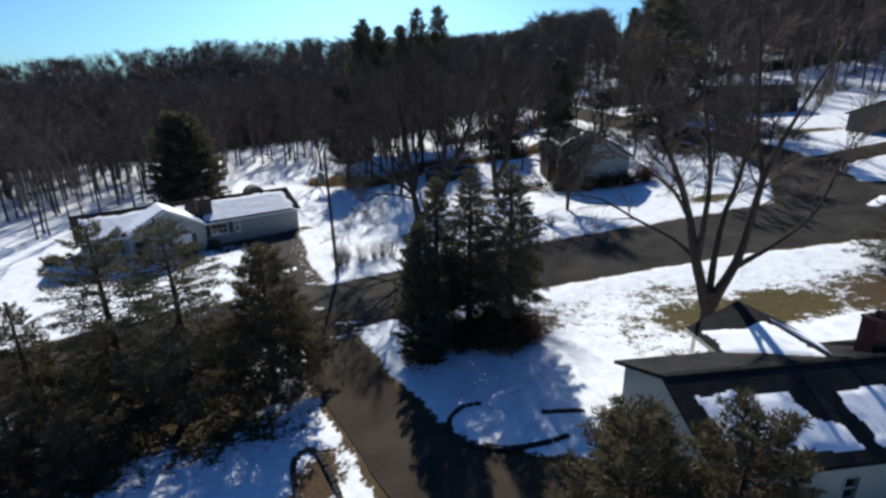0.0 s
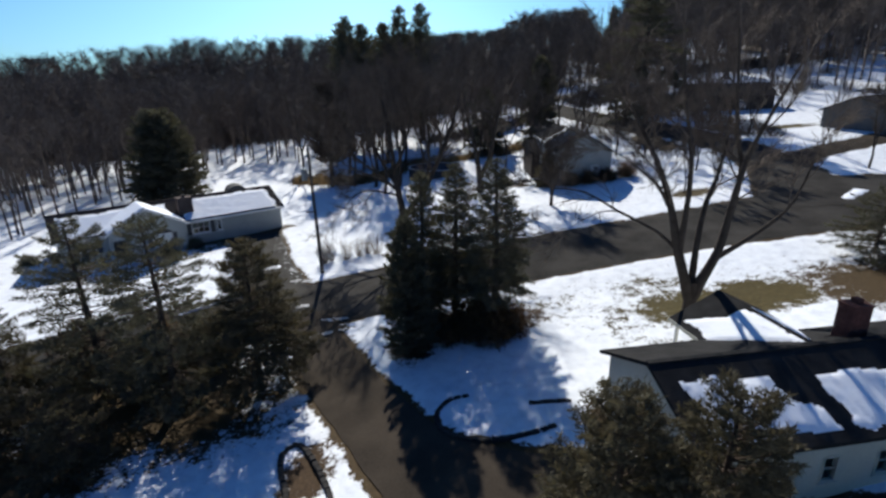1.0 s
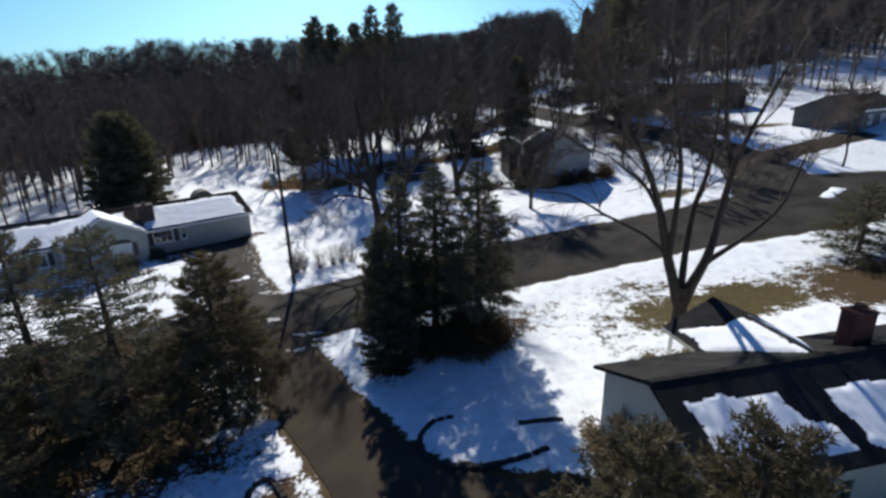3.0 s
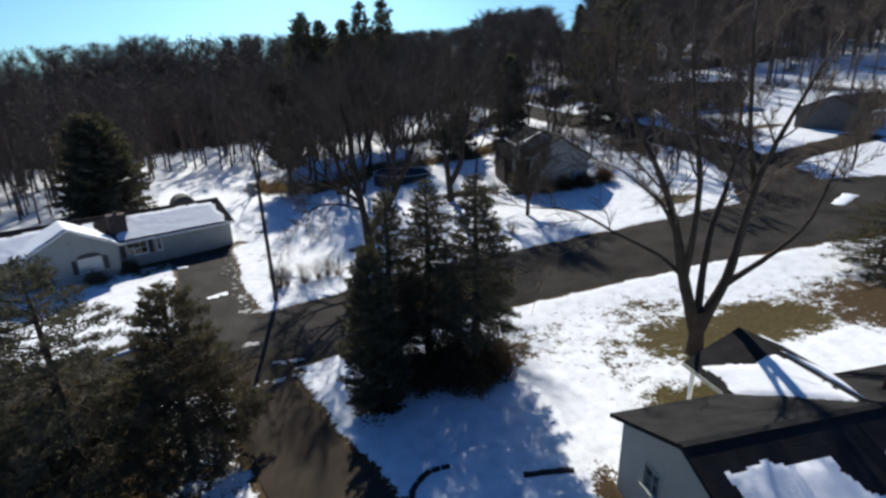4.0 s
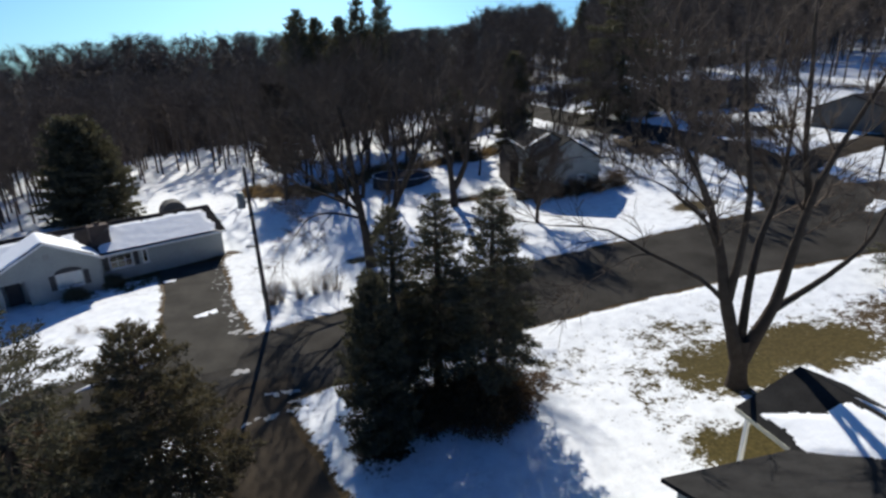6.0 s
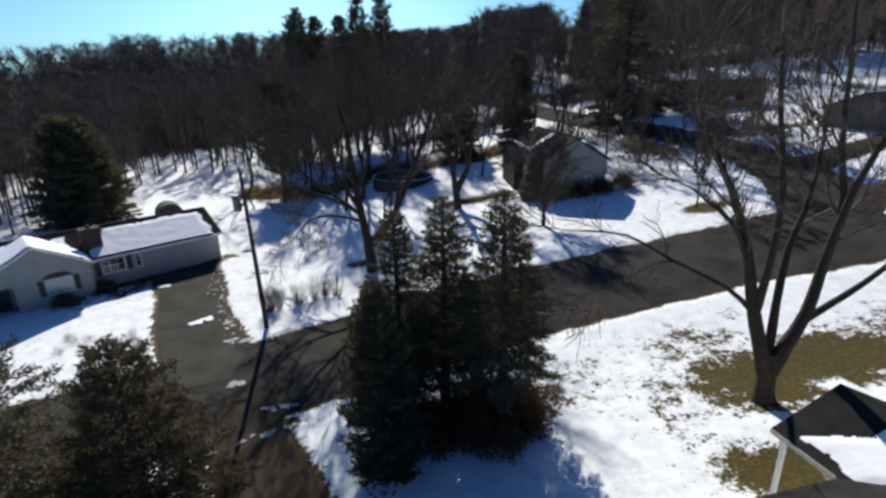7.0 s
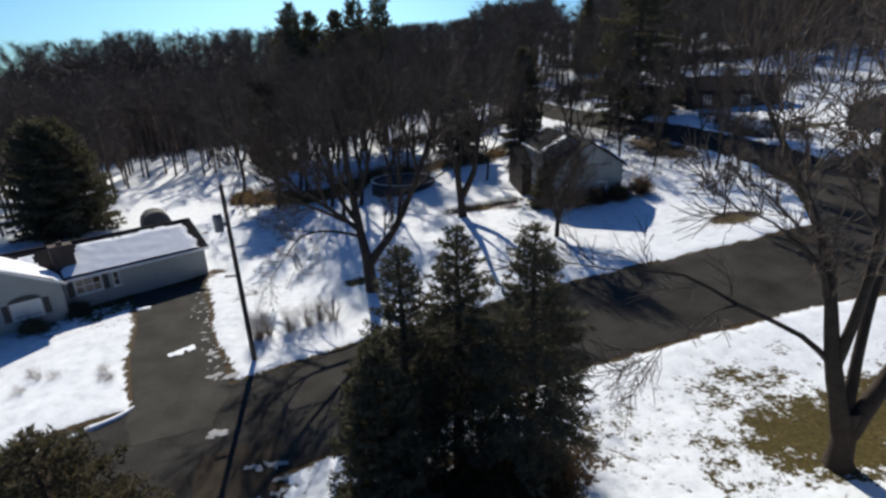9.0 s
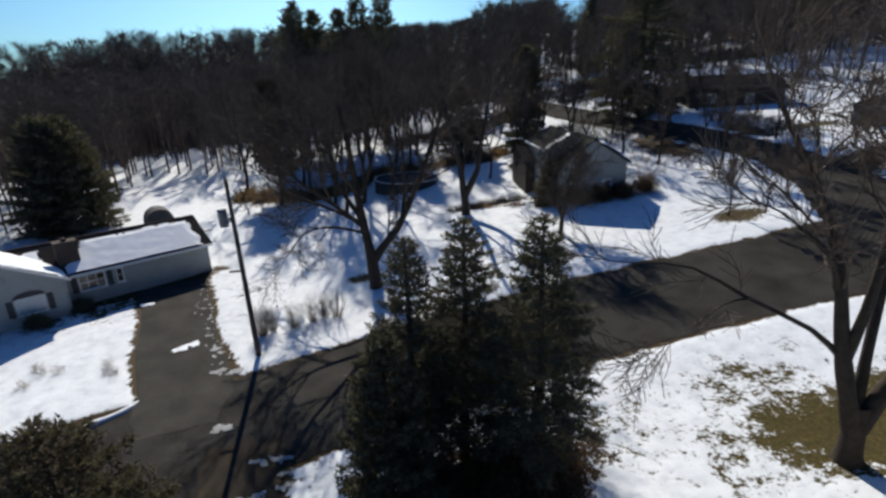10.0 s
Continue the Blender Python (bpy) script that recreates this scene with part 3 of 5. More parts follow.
def gable_house(m, length, half, base, eave, ridge, siding, shingle, label, category="house", windows=(), left_windows=(), over=0.35, trim=True, paint=None):
    """A gabled house: ridge along x from 0 to length at y = 0; the front looks towards -y. windows: (x, z, width, height, shutters, arch, bars) on the front."""
    house = empty("house", m, label, category)
    t = 0.16
    slope = (ridge - eave) / (half + over)
    plate = ridge - slope * half - 0.17
    front = bmesh.new()
    holes = [(w[0], w[0] + w[2], w[1] - base, w[1] + w[3] - base) for w in windows]
    wall_panel(front, length, plate - base, t, holes, pose(0, -half, base))
    part("front_wall", front, siding, house)
    back = bmesh.new()
    wall_panel(back, length, plate - base, t, [], pose(0, half - t, base))
    part("back_wall", back, siding, house)
    for u, inward, ws in ((0.0, 1, left_windows), (length, -1, ())):
        side = bmesh.new()
        holes2 = [(w[0] - t, w[0] + w[2] - t, w[1] - base, w[1] + w[3] - base) for w in ws]
        mm = pose(0, half - t, base, 0, 0, -90) if inward == 1 else pose(length, -half + t, base, 0, 0, 90)
        wall_panel(side, 2 * half - 2 * t, plate - base, t, holes2, mm)
        part("end_wall", side, siding, house)
        part("gable", gable_fill(u, half - 0.002, plate, slope, ridge, t, inward), siding, house)
    part("floor", box(t, length - t, -half + t, half - t, base - 0.1, base + 0.02), M_FLOOR, house)
    part("ceiling", box(t, length - t, -half + t, half - t, plate - 0.1, plate - 0.02), M_ROOM, house)
    for v in (-(half + over), half + over):
        part("roof", roof_slab(-over, length + over, 0, v, ridge, slope), shingle, house)
    part("ridge_cap", box(-over, length + over, -0.13, 0.13, ridge - 0.05, ridge + 0.025, 0.02), shingle, house)
    if trim:
        for v, s in ((-(half + over) - 0.045, 1), (half + over + 0.003, 1)):
            part("fascia", box(-over, length + over, v, v + 0.04, eave - 0.22, eave - 0.01), M_TRIM, house)
            part("gutter", box(-over, length + over, v - 0.09 if v < 0 else v + 0.043, v - 0.003 if v < 0 else v + 0.13, eave - 0.14, eave - 0.03, 0.02), M_TRIM, house)
    for w in windows:
        window_unit(house, pose(w[0], -half, w[1]), w[2], w[3], w[4], w[5], w[6], paint=paint)
    for w in left_windows:
        window_unit(house, pose(0, half - w[0], w[1], 0, 0, -90), w[2], w[3], w[4], w[5], w[6], paint=paint)
    return house


def roof_snow(m, inside, u0, u1, w0, w1, place, depth, label, step=0.16, ragged=1.0):
    """Snow lying on a roof plane: inside(u, w) > 0 where it lies; place(u, w) gives the roof's surface there."""
    nu, nw = int((u1 - u0) / step), int((w1 - w0) / step)
    verts, keep, level = [], {}, {}
    for a in range(nu + 1):
        for b in range(nw + 1):
            u, w = u0 + a * step, w0 + b * step
            k = inside(u, w) + 0.30 * ragged ** 0.5 * noise.noise((u * 1.1 * ragged, w * 1.1 * ragged, u0)) + 0.12 * ragged ** 0.5 * noise.noise((u * 3.7 * ragged, w * 3.7 * ragged, 4.0))
            level[a, b] = k
    faces = []

    def vert(a, b):
        if (a, b) not in keep:
            u, w = u0 + a * step, w0 + b * step
            k = min(max(level[a, b] / 0.35, 0.0), 1.0)
            x, y, z = place(u, w)
            keep[a, b] = len(verts)
            verts.append((x, y, z + 0.004 + depth * k ** 0.5 * (1 + 0.25 * noise.noise((u * 1.5, w * 1.5, 0.0)))))
        return keep[a, b]
    for a in range(nu):
        for b in range(nw):
            if max(level[a, b], level[a + 1, b], level[a, b + 1], level[a + 1, b + 1]) > 0 and min(level[a, b], level[a + 1, b], level[a, b + 1], level[a + 1, b + 1]) > -0.22:
                faces.append((vert(a, b), vert(a + 1, b), vert(a + 1, b + 1), vert(a, b + 1)))
    ob = new("roof_snow", smooth(mesh_from("roof_snow", verts, faces, M_ROOFSNOW)))
    ob.matrix_world = m
    return tagged(ob, label, "snow")


def chimney(parent_m, x, y, z0, z1, wx, wy, label, clay=None):
    """A brick stack laid course by course, with a cap and flue."""
    clay = clay or M_BRICK
    c = empty("chimney", parent_m @ pose(x, y, z0), label, "chimney")
    part("core", box(-wx / 2 + 0.02, wx / 2 - 0.02, -wy / 2 + 0.02, wy / 2 - 0.02, 0, z1 - z0 - 0.05), M_MORTAR, c)
    brick = {}
    for k in range(int((z1 - z0 - 0.1) / 0.075)):
        z = 0.005 + k * 0.075
        for side in range(4):
            run, off = (wx, wy / 2) if side % 2 == 0 else (wy, wx / 2)
            n = max(2, round(run / 0.21))
            size = run / n - 0.012
            me = brick.get(n * 2 + side % 2)
            if me is None:
                bm = box(-size / 2, size / 2, -0.012, 0.03, 0, 0.064, 0.004)
                me = bpy.data.meshes.new("brick")
                bm.to_mesh(me)
                bm.free()
                me.materials.append(clay)
                brick[n * 2 + side % 2] = me
            for i in range(n):
                s = -run / 2 + (i + 0.5) * run / n
                b = part("brick", me, None, c)
                b.matrix_basis = pose(0, 0, 0, 0, 0, 90 * side) @ pose(s + (0.02 if k % 2 else -0.02), -off, z)
    part("cap", box(-wx / 2 - 0.06, wx / 2 + 0.06, -wy / 2 - 0.06, wy / 2 + 0.06, z1 - z0 - 0.1, z1 - z0, 0.02), clay, c)
    part("flue", box(-0.16, 0.16, -0.16, 0.16, z1 - z0 + 0.002, z1 - z0 + 0.22, 0.02), clay, c)
    return c


# the near house, its ridge running away to the right
NEAR = pose(8.05, 16.1, 0, 0, 0, 7.5)
near_house = gable_house(NEAR @ pose(0.18, 0, 0), 15.6, 3.25, 0.9, 4.28, 5.75, M_CREAM, M_SHINGLE, "cream sided ranch house with a dark shingle roof and patchy snow",
                         windows=[(4.55, 2.35, 0.62, 1.05, False, False, 1), (6.75, 2.35, 0.62, 1.05, False, False, 1), (9.3, 2.35, 0.95, 1.1, False, False, 2), (12.4, 2.35, 0.95, 1.1, False, False, 2)],
                         left_windows=[(1.4, 2.6, 0.85, 0.95, False, False, 2)], trim=False, paint=M_CREAM)
NEAR_SLOPE = (5.75 - 4.28) / 3.6


def front_porch():
    """The gabled porch on the far side: its ridge runs out from the main ridge, on posts, open below."""
    ridge_u, half, end, ridge, slope = 7.3, 2.6, 5.95, 5.60, 0.50
    porch = empty("front_porch", NEAR, "open gabled porch with a dark shingle roof on slim white posts", "porch")
    for s in (-1, 1):
        bm = bmesh.new()
        top = []
        for dz in (0.0, -0.14):
            # the plane meets the main roof along a valley
            zr, ze = ridge + dz, ridge - slope * half + dz
            v_in = lambda z: (5.75 - z - 0.16) / NEAR_SLOPE
            top.append([bm.verts.new(p) for p in ((ridge_u, max(0.15, v_in(ridge)), zr), (ridge_u, end, zr), (ridge_u + s * half, end, ze), (ridge_u + s * half, v_in(ridge - slope * half), ze))])
        a, b = top
        bm.faces.new(a)
        bm.faces.new(b[::-1])
        for k in range(4):
            bm.faces.new((a[k], b[k], b[(k + 1) % 4], a[(k + 1) % 4]))
        bmesh.ops.recalc_face_normals(bm, faces=bm.faces[:])
        part("roof", bm, M_SHINGLE, porch)
        if s < 0:
            x = ridge_u + s * half
            part("eave_board", box(x - 0.03, x - 0.003, 3.62, end, 4.13, 4.29), M_CREAM, porch, "pale eave board")
        part("beam", box(ridge_u + s * 2.3 - 0.06, ridge_u + s * 2.3 + 0.06, 3.3, 5.75, 3.92, 4.10, 0.01), M_TRIM, porch)
        part("post", box(ridge_u + s * 2.3 - 0.07, ridge_u + s * 2.3 + 0.07, 5.55, 5.69, 1.3, 3.918, 0.01), M_TRIM, porch, "slim white post")
    part("deck", box(ridge_u - 2.5, ridge_u + 2.5, 3.28, 5.8, 1.0, 1.5, 0.02), M_MORTAR, porch)
    bm = bmesh.new()
    rows = [[bm.verts.new(p) for p in ((ridge_u - 2.3, v, 4.11), (ridge_u + 2.3, v, 4.11), (ridge_u, v, 5.30))] for v in (5.6, 5.7)]
    bm.faces.new(rows[0])
    bm.faces.new(rows[1][::-1])
    for k in range(3):
        bm.faces.new((rows[0][k], rows[0][(k + 1) % 3], rows[1][(k + 1) % 3], rows[1][k]))
    bmesh.ops.recalc_face_normals(bm, faces=bm.faces[:])
    part("gable", bm, M_CREAM, porch)
    return porch


front_porch()
chimney(NEAR, 9.55, 0.9, 5.0, 6.9, 0.9, 0.7, "dark red brick chimney above a shingle roof")


def near_snow(u, w):
    """Snow on the shaded roof plane, w metres down from the ridge: low patches, a melted hollow and a bare gully between."""
    k = min(w - 0.98 - 0.04 * u, 3.12 - w, u - 0.72) * 1.2
    k = min(k, (math.hypot((u - 4.5 - 0.12 * (w - 1.6)) / 0.52, (w - 1.6) / 0.85) - 1.0) * 0.55)
    k = min(k, (abs(u - 5.55) - 0.40) * 1.3)
    k = min(k, max(abs(u - 2.9) - 0.25, 2.8 - w) * 1.2)
    return min(k, 0.5)


roof_snow(NEAR, near_snow, 0.4, 14.5, 0.7, 3.4, lambda u, w: (u, -w, 5.75 - NEAR_SLOPE * w), 0.07, "ragged melting snow on a shaded shingle roof", 0.09)
PORCH = (7.3, 5.60, 0.50)          # ridge line, its height, slope


def porch_z(u, v):
    return (u, v, PORCH[1] - PORCH[2] * abs(PORCH[0] - u))


def valley(u):
    """How far out the porch roof meets the main roof at u."""
    return (5.75 - porch_z(u, 0)[2]) / NEAR_SLOPE


# the bare gap along the ridge draws the band of a limb's shadow
roof_snow(NEAR, lambda u, v: min((7.05 - u) * 1.6, (u - 5.0) * 1.2, (v - valley(u) - 0.05) * 1.6, (4.0 + 0.9 * max(0.0, 6.3 - u) - v) * 1.1, 0.5), 4.7, 7.3, 0.4, 5.9, porch_z, 0.06, "melting snow on the porch roof", 0.07)
roof_snow(NEAR, lambda u, v: min((u - 7.45) * 1.6, (9.6 - u) * 1.2, (v - valley(u) - 0.1) * 1.2, (4.0 - v) * 1.0, 0.5), 7.35, 9.8, 0.4, 5.6, porch_z, 0.06, "narrow strip of melting snow on the porch roof", 0.07)

# the white ranch house across the road
RANCH = pose(-17.55, 58.3, 0, 0, 0, 38.0) @ pose(-21.5, 3.6, 0)
ranch = gable_house(RANCH, 21.4, 3.6, -0.25, 2.55, 4.45, M_SIDING, M_SHINGLE_B, "long white sided ranch house with a snowy roof",
                    windows=[(11.6, 1.0, 1.75, 1.25, True, False, 3), (14.15, 1.0, 0.45, 1.2, False, False, 1), (1.6, 0.9, 1.3, 1.2, True, False, 2)])
RS = (4.45 - 2.55) / 3.95


def ranch_wing():
    """The front-facing gable of the ranch house."""
    wing = empty("gable_wing", RANCH @ pose(7.3, -3.6, 0), "white front gable with an arched window and dark shutters", "house wing")
    half, depth, ridge, slope, t = 3.4, 1.3, 4.85, 0.56, 0.16
    plate = ridge - slope * half - 0.17
    front = bmesh.new()
    wall_panel(front, 2 * half, plate + 0.25, t, [(half + 0.3, half + 2.0, 1.0, 2.2), (0.25, 1.75, 0.05, 2.25)], pose(-half, -depth, -0.25))
    part("front_wall", front, M_SIDING, wing)
    for s in (-1, 1):
        x = s * (half - t / 2)
        part("side_wall", box(x - t / 2, x + t / 2, -depth + t, -0.02, -0.25, plate), M_SIDING, wing)
    bm = bmesh.new()
    rows = [[bm.verts.new(p) for p in ((-half, y, plate), (half, y, plate), (0, y, ridge - 0.17))] for y in (-depth, -depth + t)]
    bm.faces.new(rows[0])
    bm.faces.new(rows[1][::-1])
    for k in range(3):
        bm.faces.new((rows[0][k], rows[0][(k + 1) % 3], rows[1][(k + 1) % 3], rows[1][k]))
    bmesh.ops.recalc_face_normals(bm, faces=bm.faces[:])
    part("gable", bm, M_SIDING, wing)
    for s in (-1, 1):
        bm = bmesh.new()
        ends = []
        h = half + 0.35
        v_in = lambda z: min(3.6 - (4.45 - z - 0.17) / RS, 3.75)
        for dz in (0.0, -0.15):
            ends.append([bm.verts.new(p) for p in ((0, -depth - 0.35, ridge + dz), (s * h, -depth - 0.35, ridge - slope * h + dz), (s * h, v_in(ridge - slope * h) + 0.05, ridge - slope * h + dz), (0, v_in(ridge), ridge + dz))])
        a, b = ends
        bm.faces.new(a)
        bm.faces.new(b[::-1])
        for k in range(4):
            bm.faces.new((a[k], b[k], b[(k + 1) % 4], a[(k + 1) % 4]))
        bmesh.ops.recalc_face_normals(bm, faces=bm.faces[:])
        part("roof", bm, M_SHINGLE_B, wing)
        rake = bmesh.new()
        q = [rake.verts.new((x, y, ridge - slope * abs(x) + dz)) for y in (-depth - 0.385, -depth - 0.353) for x, dz in ((0, -0.01), (s * h, -0.01), (s * h, -0.19), (0, -0.19))]
        for idx in ((0, 1, 2, 3), (7, 6, 5, 4), (0, 4, 5, 1), (1, 5, 6, 2), (2, 6, 7, 3), (3, 7, 4, 0)):
            rake.faces.new([q[i] for i in idx])
        bmesh.ops.recalc_face_normals(rake, faces=rake.faces[:])
        part("rake_board", rake, M_TRIM, wing, "white rake board")
    window_unit(wing, pose(0.3, -depth, 0.75), 1.7, 1.20, True, True, 3, blind=True)
    door = part("front_door", box(-half + 0.5, -half + 1.45, -0.10, -0.03, -0.2, 1.9, 0.01), M_SHUTTER, wing, "dark panelled front door in a recess")
    part("knob", box(-half + 1.30, -half + 1.36, -0.15, -0.10, 0.75, 0.81, 0.01), M_STEEL, door)
    part("vent", box(-0.22, 0.22, -depth - 0.03, -depth - 0.003, 3.35, 3.8, 0.02), M_GREY_SIDING, wing, "small louvred gable vent")
    return wing


ranch_wing()


roof_snow(RANCH, lambda u, w: min((w - 0.55) * 1.2, (4.3 - w) * 2.0, (20.9 - u) * 1.0, (u - 13.0 + 0.55 * w) * 1.0, 0.5), 10.6, 21.4, 0.2, 4.0, lambda u, w: (u, -w, 4.45 - RS * w), 0.12, "smooth snow on the ranch house roof")
roof_snow(RANCH, lambda u, w: min((w - 0.75) * 1.2, (4.3 - w) * 2.0, (9.8 - u) * 1.0, (u - 0.6) * 1.0, 0.5), 0.2, 10.5, 0.2, 4.0, lambda u, w: (u, -w, max(4.45 - RS * w, 4.85 - 0.56 * abs(u - 7.3))), 0.12, "smooth snow on the ranch house roof")
roof_snow(RANCH @ pose(7.3, -3.6, 0), lambda u, y: min((3.5 - abs(u)) * 1.5, (y + 1.55) * 2.0, (2.2 - y), 0.5), -3.8, 3.8, -1.7, 2.4, lambda u, y: (u, y, 4.85 - 0.56 * abs(u)), 0.12, "snow over a front gable")
chimney(RANCH, 11.5, -2.3, 3.0, 4.9, 1.4, 0.9, "short weathered brick chimney on the ranch roof", M_OLD_BRICK)

# the grey house behind the lawn, two gables to the road
HOUSE2 = pose(17.6, 63.4, 0, 0, 0, 88.0)
house2 = gable_house(HOUSE2, 8.0, 2.6, 3.0, 8.8, 10.4, M_GREY_SIDING, M_SHINGLE, "tall grey sided house with its gable end to the lawn", over=0.25,
                     left_windows=[(2.4, 8.1, 0.5, 0.8, False, False, 1), (3.6, 5.0, 0.9, 1.2, False, False, 2)])
roof_snow(HOUSE2, lambda u, w: min((w - 0.3) * 1.0, (2.8 - w) * 1.2, (u + 0.15) * 1.2, (0.75 - u), 0.5), -0.25, 2.0, 0.2, 2.8, lambda u, w: (u, w, 10.4 - (1.6 / 2.85) * w), 0.1, "snow patch on a dark roof")
HOUSE2_FRONT = pose(19.1, 61.3, 0, 0, 0, 88.0)
house2_front = gable_house(HOUSE2_FRONT, 7.0, 3.4, 3.2, 7.65, 9.95, M_GREY_SIDING, M_SHINGLE, "lower grey gable wing before a taller house", "house wing", over=0.3,
                           left_windows=[(1.2, 4.8, 0.9, 1.1, False, False, 2), (4.4, 4.8, 0.9, 1.1, False, False, 2)])
roof_snow(HOUSE2_FRONT, lambda u, w: min((w - 0.7) * 1.0, (3.3 - w) * 1.2, (u + 0.3) * 1.6, (5.0 - u), 0.5), -0.3, 6.0, 0.3, 3.6, lambda u, w: (u, -w, 9.95 - (2.3 / 3.7) * w), 0.24, "snow patch on a dark roof")
house2b = gable_house(pose(14.2, 71.6, 0, 0, 0, -2.0), 3.6, 3.6, 3.0, 6.9, 8.3, M_BROWN_SIDING, M_SHINGLE, "low dark brown wing beside the grey house", "garage", trim=False)
# houses further up the hill
# a small pale outbuilding in the wood behind the yards
M_TAN = material("tan_boards", (0.22, 0.17, 0.11), (0.34, 0.27, 0.18), 0.8, 0.8, 9.0, 0.3, wave=("Z", 0.15, 1.5))
SHED = pose(12.2, 109.0, 0, 0, 0, -6.0)
gable_house(SHED, 5.6, 2.2, 5.8, 8.3, 9.5, M_TAN, M_SHINGLE_B, "small tan outbuilding with snow on its roof", "outbuilding", windows=[(2.6, 6.8, 0.8, 0.8, False, False, 1)], over=0.25, trim=False)
roof_snow(SHED, lambda u, w: min((w - 0.15) * 1.2, (2.4 - w) * 1.5, (u + 0.1) * 1.2, (5.6 - u), 0.5), -0.2, 5.8, 0.05, 2.4, lambda u, w: (u, -w, 9.5 - (1.2 / 2.45) * w), 0.12, "snow on an outbuilding roof")
house3 = gable_house(pose(57.5, 67.5, 0, 0, 0, 28.0), 16.0, 4.0, 8.0, 11.6, 13.4, M_DARK_SIDING, M_SHINGLE_B, "slate grey house on the hillside above the junction",
                     windows=[(2.5, 9.6, 1.2, 1.2, False, False, 2), (6.5, 9.6, 1.6, 1.2, False, False, 2), (11.0, 9.6, 1.2, 1.2, False, False, 2)])
house4 = gable_house(pose(47.0, 94.0, 0, 0, 0, -14.0), 13.5, 4.0, 9.6, 13.2, 15.2, M_BROWN_SIDING, M_SHINGLE_B, "dark brown house among bare trees",
                     windows=[(2.5, 11.2, 1.2, 1.2, False, False, 2), (8.0, 11.2, 1.2, 1.2, False, False, 2)], trim=False)


# ---------------------------------------------------------------- trees
def grow(rng, out, p, d, length, r, level, spread, kids, shrink=0.62, lift=0.15, wob=0.12, segs=4, tip=0.35):
    """Adds a limb and, along it, its side branches: rows of (p0, p1, r0, r1, level)."""
    p, d = np.array(p, float), unit(np.array(d, float))
    n = segs if level > 0 else max(1, segs - 2)
    for k in range(n):
        q = p + d * length / n
        r1 = r * (1 - (1 - tip) * (k + 1) / n)
        r0 = r * (1 - (1 - tip) * k / n)
        out.append((p, q, r0, r1, level))
        if level > 0 and k >= (1 if level > 1 else 0):
            for _ in range(kids[level] if k < n - 1 else kids[level] + 1):
                a = rng.normal(size=3)
                a = unit(a - d * a.dot(d))
                c = unit(d + a * spread * rng.uniform(0.6, 1.3) + np.array([0, 0, lift]))
                grow(rng, out, p + (q - p) * rng.uniform(0.2, 1.0), c, length * shrink * rng.uniform(0.6, 1.1), r1 * rng.uniform(0.45, 0.7), level - 1, spread, kids, shrink, lift, wob, segs, tip)
        p = q
        d = unit(d + rng.normal(size=3) * wob + np.array([0, 0, lift * 0.4]))
    return out


